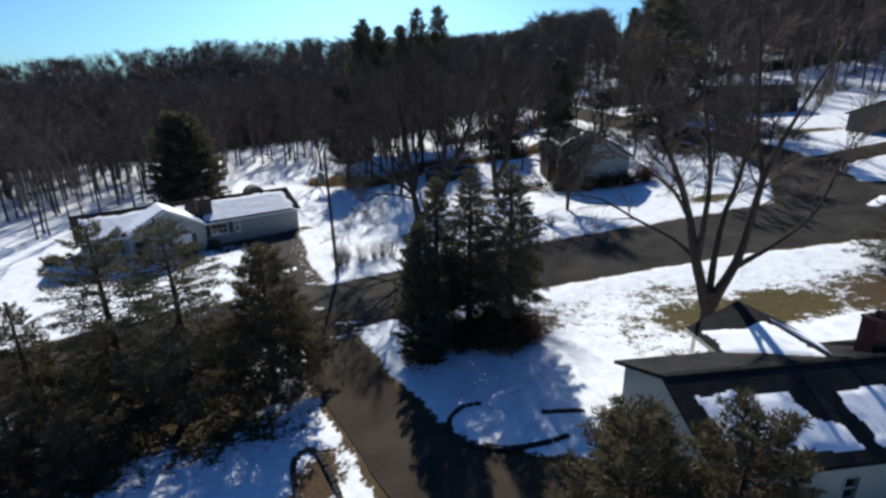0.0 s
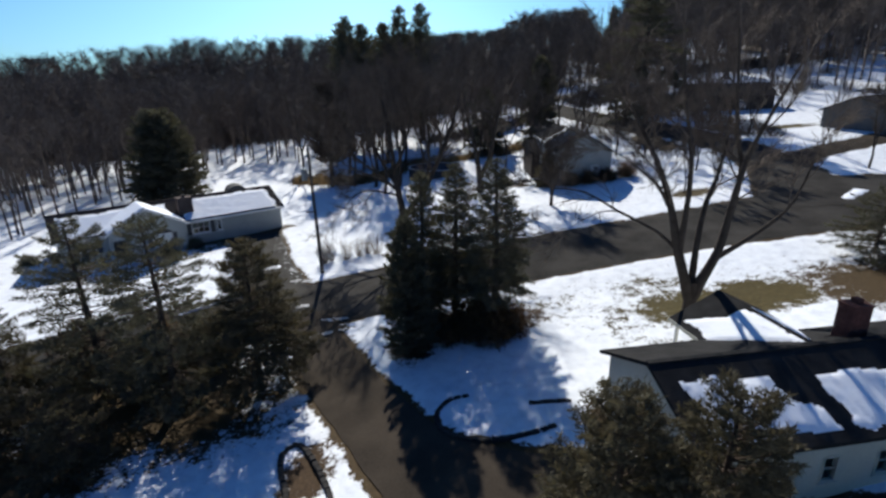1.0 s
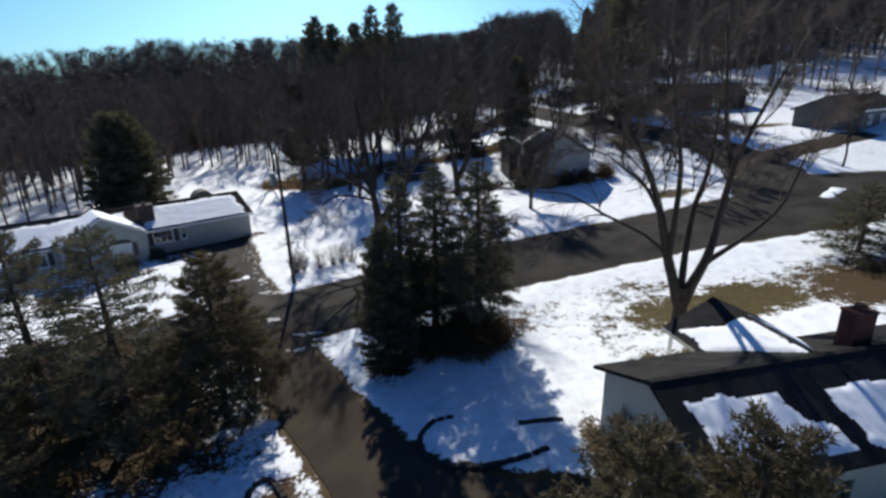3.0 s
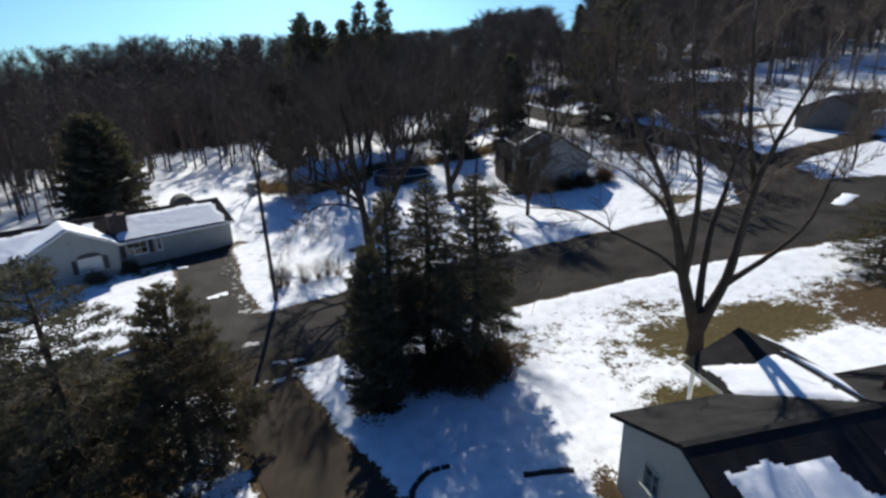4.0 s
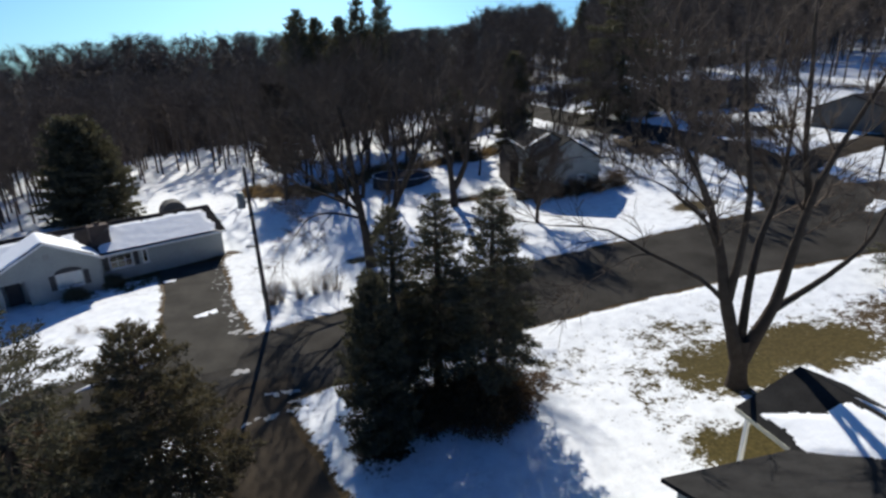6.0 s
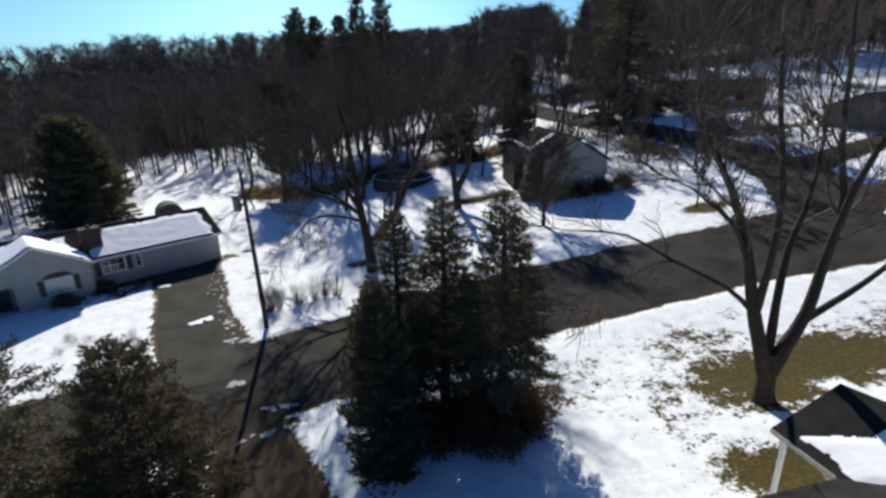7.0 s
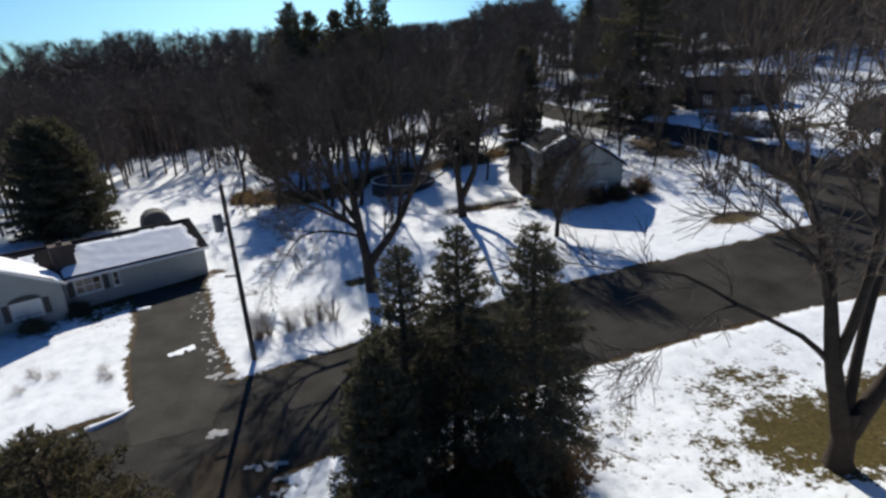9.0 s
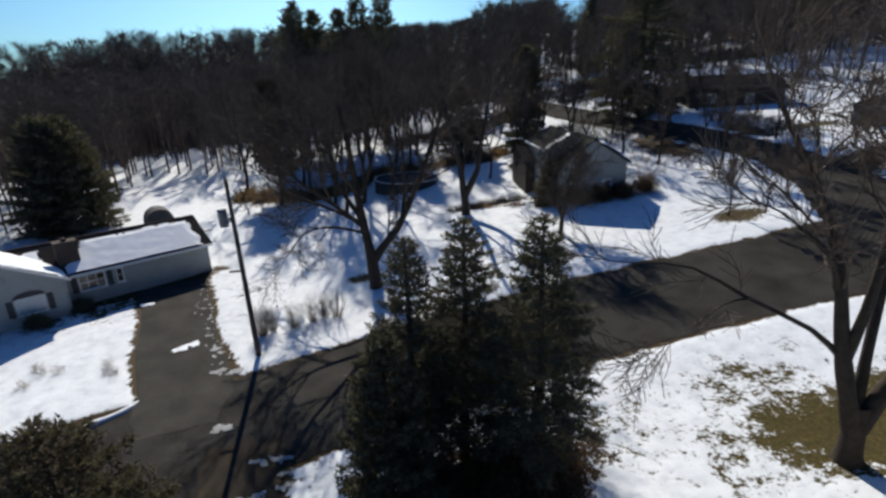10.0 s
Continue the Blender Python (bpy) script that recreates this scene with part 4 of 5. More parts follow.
def conifer(x, y, height, width, seed, label, name="spruce", needles=None, start=0.06, density=1.0, droop=-0.12, power=0.85, tufts=20000, tuft=0.16, slim=0.09, rough=0.12, lean=(0, 0), group=""):
    """An evergreen: a tapered trunk, whorls of limbs, and on each limb a flat fan of side shoots set with needle tufts."""
    rng = np.random.default_rng(seed)
    needles = needles or M_SPRUCE
    tree = empty(name, pose(x, y, ground_z(x, y) - 0.1), label, "tree", group)
    n = 10
    zs = np.linspace(0, height, n + 1)
    bend = np.cumsum(rng.normal(size=(n + 1, 2)) * 0.02 * height / 10, axis=0)
    bend -= bend[0]
    stem = np.stack([bend[:, 0] + lean[0] * zs / height, bend[:, 1] + lean[1] * zs / height, zs], axis=1)
    r = 0.024 * height * (1 - zs / height) ** 0.8 + 0.015
    part("trunk", smooth(mesh_from("trunk", *chain_tube(stem, r, 8), M_PINE_BARK)), M_PINE_BARK, tree)
    limbs, sp, sd, sl = [], [], [], []
    count = int((14 + 1.6 * height) * density)
    plan = []
    for k in range(count):
        h = start + (1 - start) * ((k + rng.uniform(0, 0.7)) / count)
        reach = width * (1 - h) ** power * (0.5 + 0.5 * min(1, (h - start + 0.06) / 0.14)) + 0.10
        whorl = reach * rng.uniform(1 - rough, 1 + rough)
        turn = rng.uniform(0, 2 * math.pi)
        for b in range(rng.integers(5, 8)):
            plan.append((h, turn + b * 2 * math.pi / 6.5 + rng.normal() * 0.3, whorl * rng.uniform(0.72, 1.12)))
    weight = sum(L ** 1.4 for _, _, L in plan)
    for h, a, L in plan:
        z = h * height
        c = np.array([np.interp(z, zs, stem[:, 0]), np.interp(z, zs, stem[:, 1]), z])
        rise = droop + 0.85 * h * h + rng.normal() * 0.06
        d = unit(np.array([math.cos(a), math.sin(a), rise]))
        p, pts = c.copy(), [c.copy()]
        for q in range(4):
            p = p + d * L / 4
            d = unit(d + np.array([0, 0, 0.05 if q else -0.05]) + rng.normal(size=3) * 0.05)
            pts.append(p.copy())
        P = np.array(pts)
        for q in range(4):
            limbs.append((P[q], P[q + 1], 0.008 + 0.013 * L * (1 - q / 4), 0.007 + 0.013 * L * (1 - (q + 1) / 4)))
        m = max(10, int(tufts * L ** 1.4 / weight))
        t = rng.uniform(0.10, 1.0, m) ** 0.75 * 4
        q = np.minimum(3, t.astype(int))
        seg = P[q + 1] - P[q]
        base = P[q] + seg * (t - q)[:, None]
        ax = seg / np.linalg.norm(seg, axis=1, keepdims=True)
        side = np.cross(ax, [0, 0, 1.0])
        side /= np.linalg.norm(side, axis=1, keepdims=True)
        ways = np.round(t * 5.0)                                   # shoots leave the limb in pairs
        hand = np.where((ways + (rng.uniform(size=m) < 0.5)) % 2 < 1, 1.0, -1.0)[:, None]
        shoot = unit_rows(ax * 0.75 + side * hand * 0.75)
        length = (0.34 * L * (1.08 - t / 4) + 0.10)[:, None] * rng.uniform(0.0, 1.0, (m, 1)) ** 0.7
        at = base + shoot * length + np.array([0, 0, -0.16]) * length + rng.normal(size=(m, 3)) * 0.025 * (1 + L * 0.3)
        sp.append(at)
        sd.append(shoot * 0.8 + rng.normal(size=(m, 3)) * 0.55 + np.array([0, 0, 0.10]))
        sl.append(tuft * rng.uniform(0.6, 1.4, m))
    top = rng.uniform(0, 1, (60, 1)) ** 1.5
    sp.append(stem[-1][None] - np.array([0, 0, 0.09 * height]) * top + rng.normal(size=(60, 3)) * 0.02)
    sd.append(np.concatenate([rng.normal(size=(60, 2)) * 0.55, np.full((60, 1), 0.7)], axis=1))
    sl.append(np.full(60, tuft * 1.2))
    tagged(part("branch", mesh_from("branch", *tubes([l[0] for l in limbs], [l[1] for l in limbs], [l[2] for l in limbs], [l[3] for l in limbs], 3), M_PINE_BARK), M_PINE_BARK, tree), kind="stuff")
    sp, sd, sl = np.concatenate(sp), np.concatenate(sd), np.concatenate(sl)
    part("crown", mesh_from("crown", *blades(sp, sd, sl, sl * slim * 2, rng), needles), needles, tree, "dark evergreen needles")["kind"] = "stuff"
    return tree


def stem_tree(name, x, y, stems, seed, label, kids=2, twig=2.6, level=2, bare=0.0, fine=False, bough=0.07, group=""):
    """A leafless tree whose main stems are given: (points, first radius, last radius); finer limbs grow from them."""
    rng = np.random.default_rng(seed)
    rows, solid = [], []
    for points, r0, r1 in stems:
        ctrl = [np.array((p[0], p[1], p[2]), float) for p in points]
        pts = curve_points(ctrl, 1.1)
        radii = (r0 + (r1 - r0) * np.linspace(0, 1, len(pts)) ** 0.7) * (1 + rng.normal(size=len(pts)) * 0.03)
        solid.append(chain_tube(pts, radii, 12))
        if r0 > 0.5:
            continue
        for k in range(2, len(pts) - 1):
            if pts[k][2] < bare:
                continue
            d = unit(pts[k + 1] - pts[k])
            for _ in range(1 if r0 < 0.135 or radii[k] > 0.24 else kids):
                a = rng.normal(size=3)
                a = unit(a - d * a.dot(d))
                grow(rng, rows, pts[k] + (pts[k + 1] - pts[k]) * rng.uniform(0, 1), unit(d + a * rng.uniform(0.5, 1.1) + np.array([0, 0, 0.12])), twig * (0.55 if r0 < 0.135 and fine else 1.0) * rng.uniform(0.7, 1.3), min(radii[k] * 0.5, bough), 1 if r0 < 0.135 and fine else level, 0.75, (0, 3, 2, 1), 0.62, 0.10, 0.14)
        grow(rng, rows, pts[-1], unit(pts[-1] - pts[-2]), twig * 1.1, r1 * 0.9, level, 0.7, (0, 3, 3, 2), 0.66, 0.12, 0.12)
    tree = empty(name, pose(x, y, ground_z(x, y) - 0.02), label, "tree", group)
    for k, shape in enumerate(solid):
        part("limb" if k else "trunk", smooth(mesh_from("limb" if k else "trunk", *shape, M_BARK)), M_BARK, tree)
    limbs = rows if fine else [r for r in rows if r[4] > 0]
    mesh = tubes([r[0] for r in limbs], [r[1] for r in limbs], [max(r[2], 0.014) for r in limbs], [max(r[3], 0.009) for r in limbs], 3)
    if not fine:
        tips = [r for r in rows if r[4] == 0]
        p0, p1 = np.array([r[0] for r in tips]), np.array([r[1] for r in tips])
        mesh = joined(mesh, blades(p0, p1 - p0, np.linalg.norm(p1 - p0, axis=1) * 1.15, np.array([max(r[2], 0.022) for r in tips]), rng))
    tagged(part("crown", mesh_from("crown", *mesh, M_TWIG), M_TWIG, tree, "fine leafless twigs"), kind="stuff")
    return tree


# the great forked maple in the lawn
stem_tree("maple", 15.95, 27.25, [
    ([(-0.3, 0, -0.4), (-0.33, 0, 0.1), (-0.38, 0, 0.8), (-0.45, 0, 2.5)], 0.63, 0.34),
    ([(-0.50, 0, 1.5), (-1.0, 0.05, 2.9), (-1.65, 0.1, 4.9), (-2.1, 0.1, 6.6), (-2.7, 0, 8.2), (-3.4, 0.1, 9.8), (-4.4, 0.3, 11.6), (-5.4, 0.4, 13.2)], 0.38, 0.07),
    ([(-1.45, 0.1, 4.4), (-1.56, -0.3, 6.5), (-1.70, -0.5, 9.6), (-2.4, -0.5, 12.6), (-2.95, -0.6, 15.4)], 0.22, 0.06),
    ([(-0.40, 0.1, 1.6), (-0.28, 0.4, 4.6), (0.13, 0.8, 7.0), (0.68, 1.0, 8.5), (0.98, 1.1, 10.4), (1.1, 1.3, 12.8)], 0.24, 0.06),
    ([(-0.35, -0.05, 1.5), (0.12, -0.1, 2.8), (0.75, -0.1, 4.3), (1.09, 0, 6.0), (1.40, 0.1, 7.6), (1.55, 0.2, 9.3), (0.9, 0.1, 11.2), (0.44, 0, 14.0), (0.1, 0, 16.4)], 0.37, 0.06),
    ([(1.1, 0, 6.2), (1.40, -0.3, 9.6), (2.3, -0.6, 12.5), (3.3, -0.7, 14.8)], 0.20, 0.06),
    ([(0.62, -0.05, 3.9), (2.3, -0.2, 5.1), (3.6, -0.3, 6.2), (4.6, -0.3, 7.4), (5.3, -0.3, 9.8)], 0.19, 0.05),
    ([(-1.5, 0.1, 4.4), (-2.8, 0.3, 5.6), (-5.1, 0.7, 6.8), (-7.0, 1.0, 7.9), (-8.8, 1.3, 8.1)], 0.13, 0.035),
    ([(-5.0, 0.7, 6.75), (-6.2, 0.2, 6.9), (-7.4, -0.2, 6.5)], 0.05, 0.02),
    ([(-2.4, 0.1, 7.2), (-3.6, -0.6, 8.6), (-5.2, -0.9, 9.8)], 0.13, 0.05)], 11, "large leafless maple forked low into several stems, on a lawn", bare=6.6, fine=True, kids=1)

# evergreens on the near lawn, between drive and road
conifer(-1.5, 27.0, 8.3, 2.0, 21, "dense dark columnar evergreen standing by the driveway", "arborvitae", start=0.01, density=1.7, power=0.42, droop=0.45, tufts=34000, tuft=0.15, slim=0.11, rough=0.05)
conifer(-0.6, 30.1, 10.4, 2.3, 24, "slender dark spruce in a clump", density=1.5, rough=0.2, start=0.14, power=0.62, tufts=29000, slim=0.085)
conifer(1.5, 30.7, 10.6, 2.7, 22, "dark spruce with a bare lower trunk", density=1.5, rough=0.2, start=0.18, power=0.62, tufts=31000, slim=0.085)
conifer(3.85, 28.6, 11.0, 3.0, 23, "dark spruce above a brown domed shrub", density=1.5, rough=0.2, start=0.24, power=0.68, droop=-0.2, tufts=32000, slim=0.085)
# the row on the left of the drive
conifer(-9.6, 24.2, 8.75, 3.7, 25, "full broad olive spruce beside the driveway", needles=M_PINE, start=0.14, density=1.3, power=0.58, tufts=52000, tuft=0.16, slim=0.085, rough=0.12)
conifer(-13.9, 23.4, 10.3, 3.6, 26, "open layered pine on brown litter", "pine", M_SPRUCE, start=0.10, density=0.8, power=0.46, droop=-0.22, tufts=27000, tuft=0.17, rough=0.25)
conifer(-18.4, 24.8, 9.9, 4.0, 27, "open layered pine on brown litter", "pine", M_SPRUCE, start=0.08, density=0.8, power=0.46, droop=-0.22, tufts=27000, tuft=0.17, rough=0.25)
conifer(-22.3, 23.2, 6.4, 2.4, 28, "small ragged pine at the edge of the row", "pine", M_PINE, start=0.15, density=0.8, power=0.7, tufts=12000)
conifer(-16.2, 18.8, 3.4, 2.6, 19, "low spreading pine over brown litter", "pine", M_PINE, start=0.1, power=0.6, tufts=10000)
conifer(-20.4, 19.4, 5.2, 2.8, 29, "low spreading pine over brown litter", "pine", M_PINE, start=0.1, density=0.8, power=0.6, tufts=9000)
conifer(-25.5, 20.0, 6.0, 2.6, 18, "ragged pine at the edge of the lawn", "pine", M_PINE, start=0.1, density=0.8, power=0.6, tufts=12000)
conifer(-14.2, 27.0, 3.2, 2.2, 15, "low scrubby pine on brown litter", "pine", M_PINE, start=0.05, power=0.5, tufts=8000)
conifer(-16.2, 27.0, 3.0, 2.2, 14, "low scrubby pine on brown litter", "pine", M_RUST, start=0.05, power=0.5, tufts=8000)
conifer(-20.8, 27.2, 3.4, 2.4, 13, "low scrubby pine on brown litter", "pine", M_RUST, start=0.05, power=0.5, tufts=8000)
# in front of the near house
conifer(4.4, 9.6, 8.15, 2.7, 30, "olive pine close beside the driveway", "pine", M_PINE, start=0.05, density=1.1, tufts=52000, tuft=0.15, power=0.5, slim=0.07, droop=0.1, rough=0.15)
conifer(6.75, 9.4, 8.15, 2.9, 31, "olive pine before the cream house", "pine", M_PINE, start=0.05, density=1.1, tufts=52000, tuft=0.15, power=0.5, slim=0.07, droop=0.1, rough=0.15)
conifer(5.5, 8.4, 6.8, 2.4, 17, "olive pine between two taller ones", "pine", M_PINE, start=0.05, density=1.1, tufts=30000, tuft=0.15, power=0.5, slim=0.07, droop=0.1)
# behind the ranch house and up the hill
conifer(-39.0, 75.5, 12.6, 6.2, 32, "broad dark domed evergreen behind the ranch house", start=0.02, density=2.2, power=0.42, tufts=38000, tuft=0.42, slim=0.10, droop=0.05, rough=0.06)
conifer(38.4, 92.0, 25.0, 8.4, 33, "tall dark open spruce by the side road", start=0.03, density=0.62, power=0.62, tufts=28000, tuft=0.52, slim=0.085, droop=-0.26, rough=0.25)
conifer(32.0, 33.2, 5.0, 3.6, 34, "dark spruce over brown litter", start=0.02, density=1.2, power=0.6, tufts=14000)
conifer(15.2, 62.6, 4.4, 1.9, 35, "olive evergreen shrub by the grey house", "shrub", M_PINE, start=0.02, density=1.3, power=0.4, tufts=8000, tuft=0.25)
conifer(49, 140, 17.5, 4.2, 36, "lone pointed spruce on the hilltop", start=0.05, tufts=6000, tuft=0.9, density=0.8)
conifer(-16.6, 86.5, 15.5, 4.6, 37, "dense tree holding dead brown leaves at the yard edge", "beech", M_OLD_LEAVES, start=0.2, power=0.36, tufts=13000, tuft=0.5, slim=0.08, droop=0.5, density=0.8, rough=0.2)
conifer(19.4, 88.5, 14.5, 3.6, 38, "broad dark evergreen behind the yard", "hemlock", start=0.04, power=0.45, tufts=14000, tuft=0.5)
conifer(10.5, 93.0, 11.0, 4.4, 39, "dark ragged evergreen behind the yard", "hemlock", start=0.1, power=0.5, tufts=10000, tuft=0.5, rough=0.25)
for i, (px, py, ph) in enumerate([(-16.8, 116, 28.0), (-13.8, 119, 26.5), (-9.2, 118, 26.0), (-5.2, 115, 28.5), (-1.0, 116, 28.0), (-18.6, 121, 27.0)]):
    conifer(px, py, ph, 5.4, 40 + i, "tall ragged white pine above the woods", "white_pine", None, start=0.22, density=0.6, power=0.5, tufts=13000, tuft=0.75, slim=0.06, droop=0.0, rough=0.25, group="tall white pines")

# single bare trees
stem_tree("oak", -2.5, 49.6, [
    ([(0, 0, -0.3), (-0.1, 0, 0.8), (-0.28, 0, 2.85), (-0.57, 0, 4.7), (-0.95, 0, 7.8), (-1.27, 0, 11.1), (-1.8, 0, 13.9)], 0.62, 0.12),
    ([(-0.15, 0, 2.3), (0.9, 0, 3.6), (2.0, 0, 5.0), (3.47, 0, 8.0), (4.64, 0, 10.9), (5.33, 0, 12.9)], 0.42, 0.11),
    ([(-0.55, 0, 4.5), (-2.66, 0, 5.05), (-4.2, 0, 5.0), (-5.2, 0, 4.5), (-6.2, 0, 3.3)], 0.13, 0.04),
    ([(-0.75, 0, 5.6), (-2.35, 0.3, 8.3), (-3.3, 0.4, 11.2), (-3.8, 0.5, 13.2)], 0.20, 0.06),
    ([(-0.9, 0, 7.0), (0.2, -0.6, 9.4), (1.0, -0.9, 12.5)], 0.17, 0.06),
    ([(2.2, 0, 5.4), (2.6, 0.5, 8.5), (2.4, 0.8, 11.5)], 0.14, 0.05),
    ([(-0.65, 0, 5.0), (-2.6, -0.6, 6.9), (-4.6, -1.0, 8.6), (-6.2, -1.2, 10.6)], 0.20, 0.06),
    ([(-1.5, -0.3, 5.8), (-3.6, 0.6, 6.6), (-5.6, 1.0, 7.4), (-7.4, 1.2, 8.8)], 0.15, 0.05),
    ([(-0.9, 0, 7.4), (-1.4, -2.0, 8.8), (-2.2, -3.6, 10.2)], 0.16, 0.05)], 51, "spreading leafless oak on shaded snow", kids=3, twig=3.0, bough=0.10)
stem_tree("oak", 6.7, 64.2, [
    ([(0, 0, -0.3), (0, 0, 0.8), (-0.24, 0, 2.8), (-0.5, 0, 4.85), (-1.0, 0, 7.2), (-1.8, 0, 10.0), (-2.2, 0, 13.0)], 0.55, 0.12),
    ([(0.0, 0, 2.2), (1.25, 0, 4.8), (1.55, 0, 7.0), (2.1, 0, 9.8), (2.6, 0, 12.5)], 0.40, 0.11),
    ([(-0.4, 0, 4.0), (0.1, 0.4, 7.0), (0.3, 0.5, 10.5)], 0.2, 0.06),
    ([(-0.7, 0, 5.8), (-2.6, 0, 8.0), (-3.8, 0, 10.6)], 0.16, 0.05)], 52, "thick forked leafless oak on snow", kids=3, twig=2.8, bough=0.11)
stem_tree("crabapple", 13.5, 54.0, [
    ([(0, 0, -0.2), (0.02, 0, 1.0), (0.05, 0, 2.3)], 0.22, 0.17), ([(0, 0, 1.9), (-0.7, 0, 3.6), (-1.1, 0.2, 5.4)], 0.14, 0.05),
    ([(0.05, 0, 2.0), (0.8, 0.4, 3.6), (1.2, 0.6, 5.2)], 0.14, 0.05), ([(0.03, 0, 2.1), (0.1, -0.7, 3.8), (0.2, -1.0, 5.6)], 0.13, 0.05)], 53, "small leafless tree on the snowy verge", kids=6, twig=2.2)
YARD_TREES = [(27.0, 51.5, 5.5), (29.5, 50.5, 5.0), (33, 62, 9), (24, 76, 9), (31, 84, 11), (47, 52, 8), (12, 78, 11), (-12.5, 97, 17), (-8, 99.5, 18), (-4.4, 96.7, 17), (0, 98.7, 19), (3.6, 101, 18), (7.1, 100, 17),
              (-14.8, 94, 17), (-16, 82, 14), (-9, 86, 15), (20, 90, 14), (-23, 92, 17), (28, 92, 14), (36, 70, 9), (46, 96, 13), (33, 74, 10), (24.5, 84, 12), (17, 84, 12), (44.5, 80, 11), (29.5, 68, 9), (27, 72, 10), (36, 78, 10), (34, 88, 12), (25, 98, 13), (21, 104, 14), (46, 88, 11), (43.5, 68, 8), (38, 100, 13), (31.5, 58, 7), (16.5, 75, 10), (-4.6, 77.5, 18.5), (-12.5, 84, 17), (2.0, 92, 17), (-8.5, 79.5, 16.5), (-1.0, 77.0, 16), (-6.5, 72.5, 15.5)]
# added to shade the lawn: (-12.5, 84) and the fuller-crowned four near y 72-80
for i, (tx, ty, th) in enumerate(YARD_TREES):
    r = 0.02 * th ** 0.95
    w = 0.12 + 0.05 * math.sin(i * 2.4)
    stem_tree("leafless_tree", tx, ty, [
        ([(0, 0, -0.3), (0.02 * th, 0, 0.18 * th), (0.0, 0.01 * th, 0.36 * th), (-w * th * 0.5, 0, 0.62 * th), (-w * th * 0.8, 0, 0.86 * th)], r, r * 0.25),
        ([(0.01 * th, 0, 0.26 * th), (w * th * 0.7, 0.03 * th, 0.46 * th), (w * th * 1.2, 0.05 * th, 0.72 * th), (w * th * 1.3, 0.05 * th, 0.88 * th)], r * 0.6, r * 0.22),
        ([(0, 0, 0.40 * th), (0.02 * th, -w * th, 0.62 * th), (0.04 * th, -w * th * 1.4, 0.82 * th)], r * 0.5, r * 0.2)], 60 + i, "tall leafless tree at the edge of a snowy yard" if th > 13 else "leafless tree on a snowy yard", kids=4 if tx < 0 and 70 < ty < 82 else 2, twig=0.17 * th, bare=0.34 * th, bough=0.11, group="leafless trees of the yards")
for i, (tx, ty, th) in enumerate([(-28.5, 26.5, 5.0), (-29.8, 29.0, 5.5), (-27.2, 24.0, 4.0)]):
    stem_tree("sapling", tx, ty, [([(0, 0, -0.2), (0.05, 0, th * 0.35), (-0.1, 0.1, th * 0.7), (0.1, 0, th)], 0.05, 0.015), ([(0.05, 0, th * 0.3), (0.6, 0.2, th * 0.6), (0.9, 0.2, th * 0.9)], 0.03, 0.012)], 140 + i, "thin leafless sapling in the snow", kids=2, twig=0.9, level=1, group="saplings by the lawn")


# ---------------------------------------------------------------- far woods
def crown_line(a):
    """Slope of the tree tops as seen up the valley, by bearing: low to the west, a dip by the hilltop, high in the east."""
    return float(np.interp(a, (-0.95, -0.55, -0.38, -0.19, 0.0, 0.08, 0.15, 0.175, 0.29, 0.305, 0.335, 0.37, 0.5, 1.05),
                           (0.054, 0.070, 0.088, 0.092, 0.094, 0.096, 0.100, 0.128, 0.128, 0.086, 0.088, 0.175, 0.20, 0.20)))


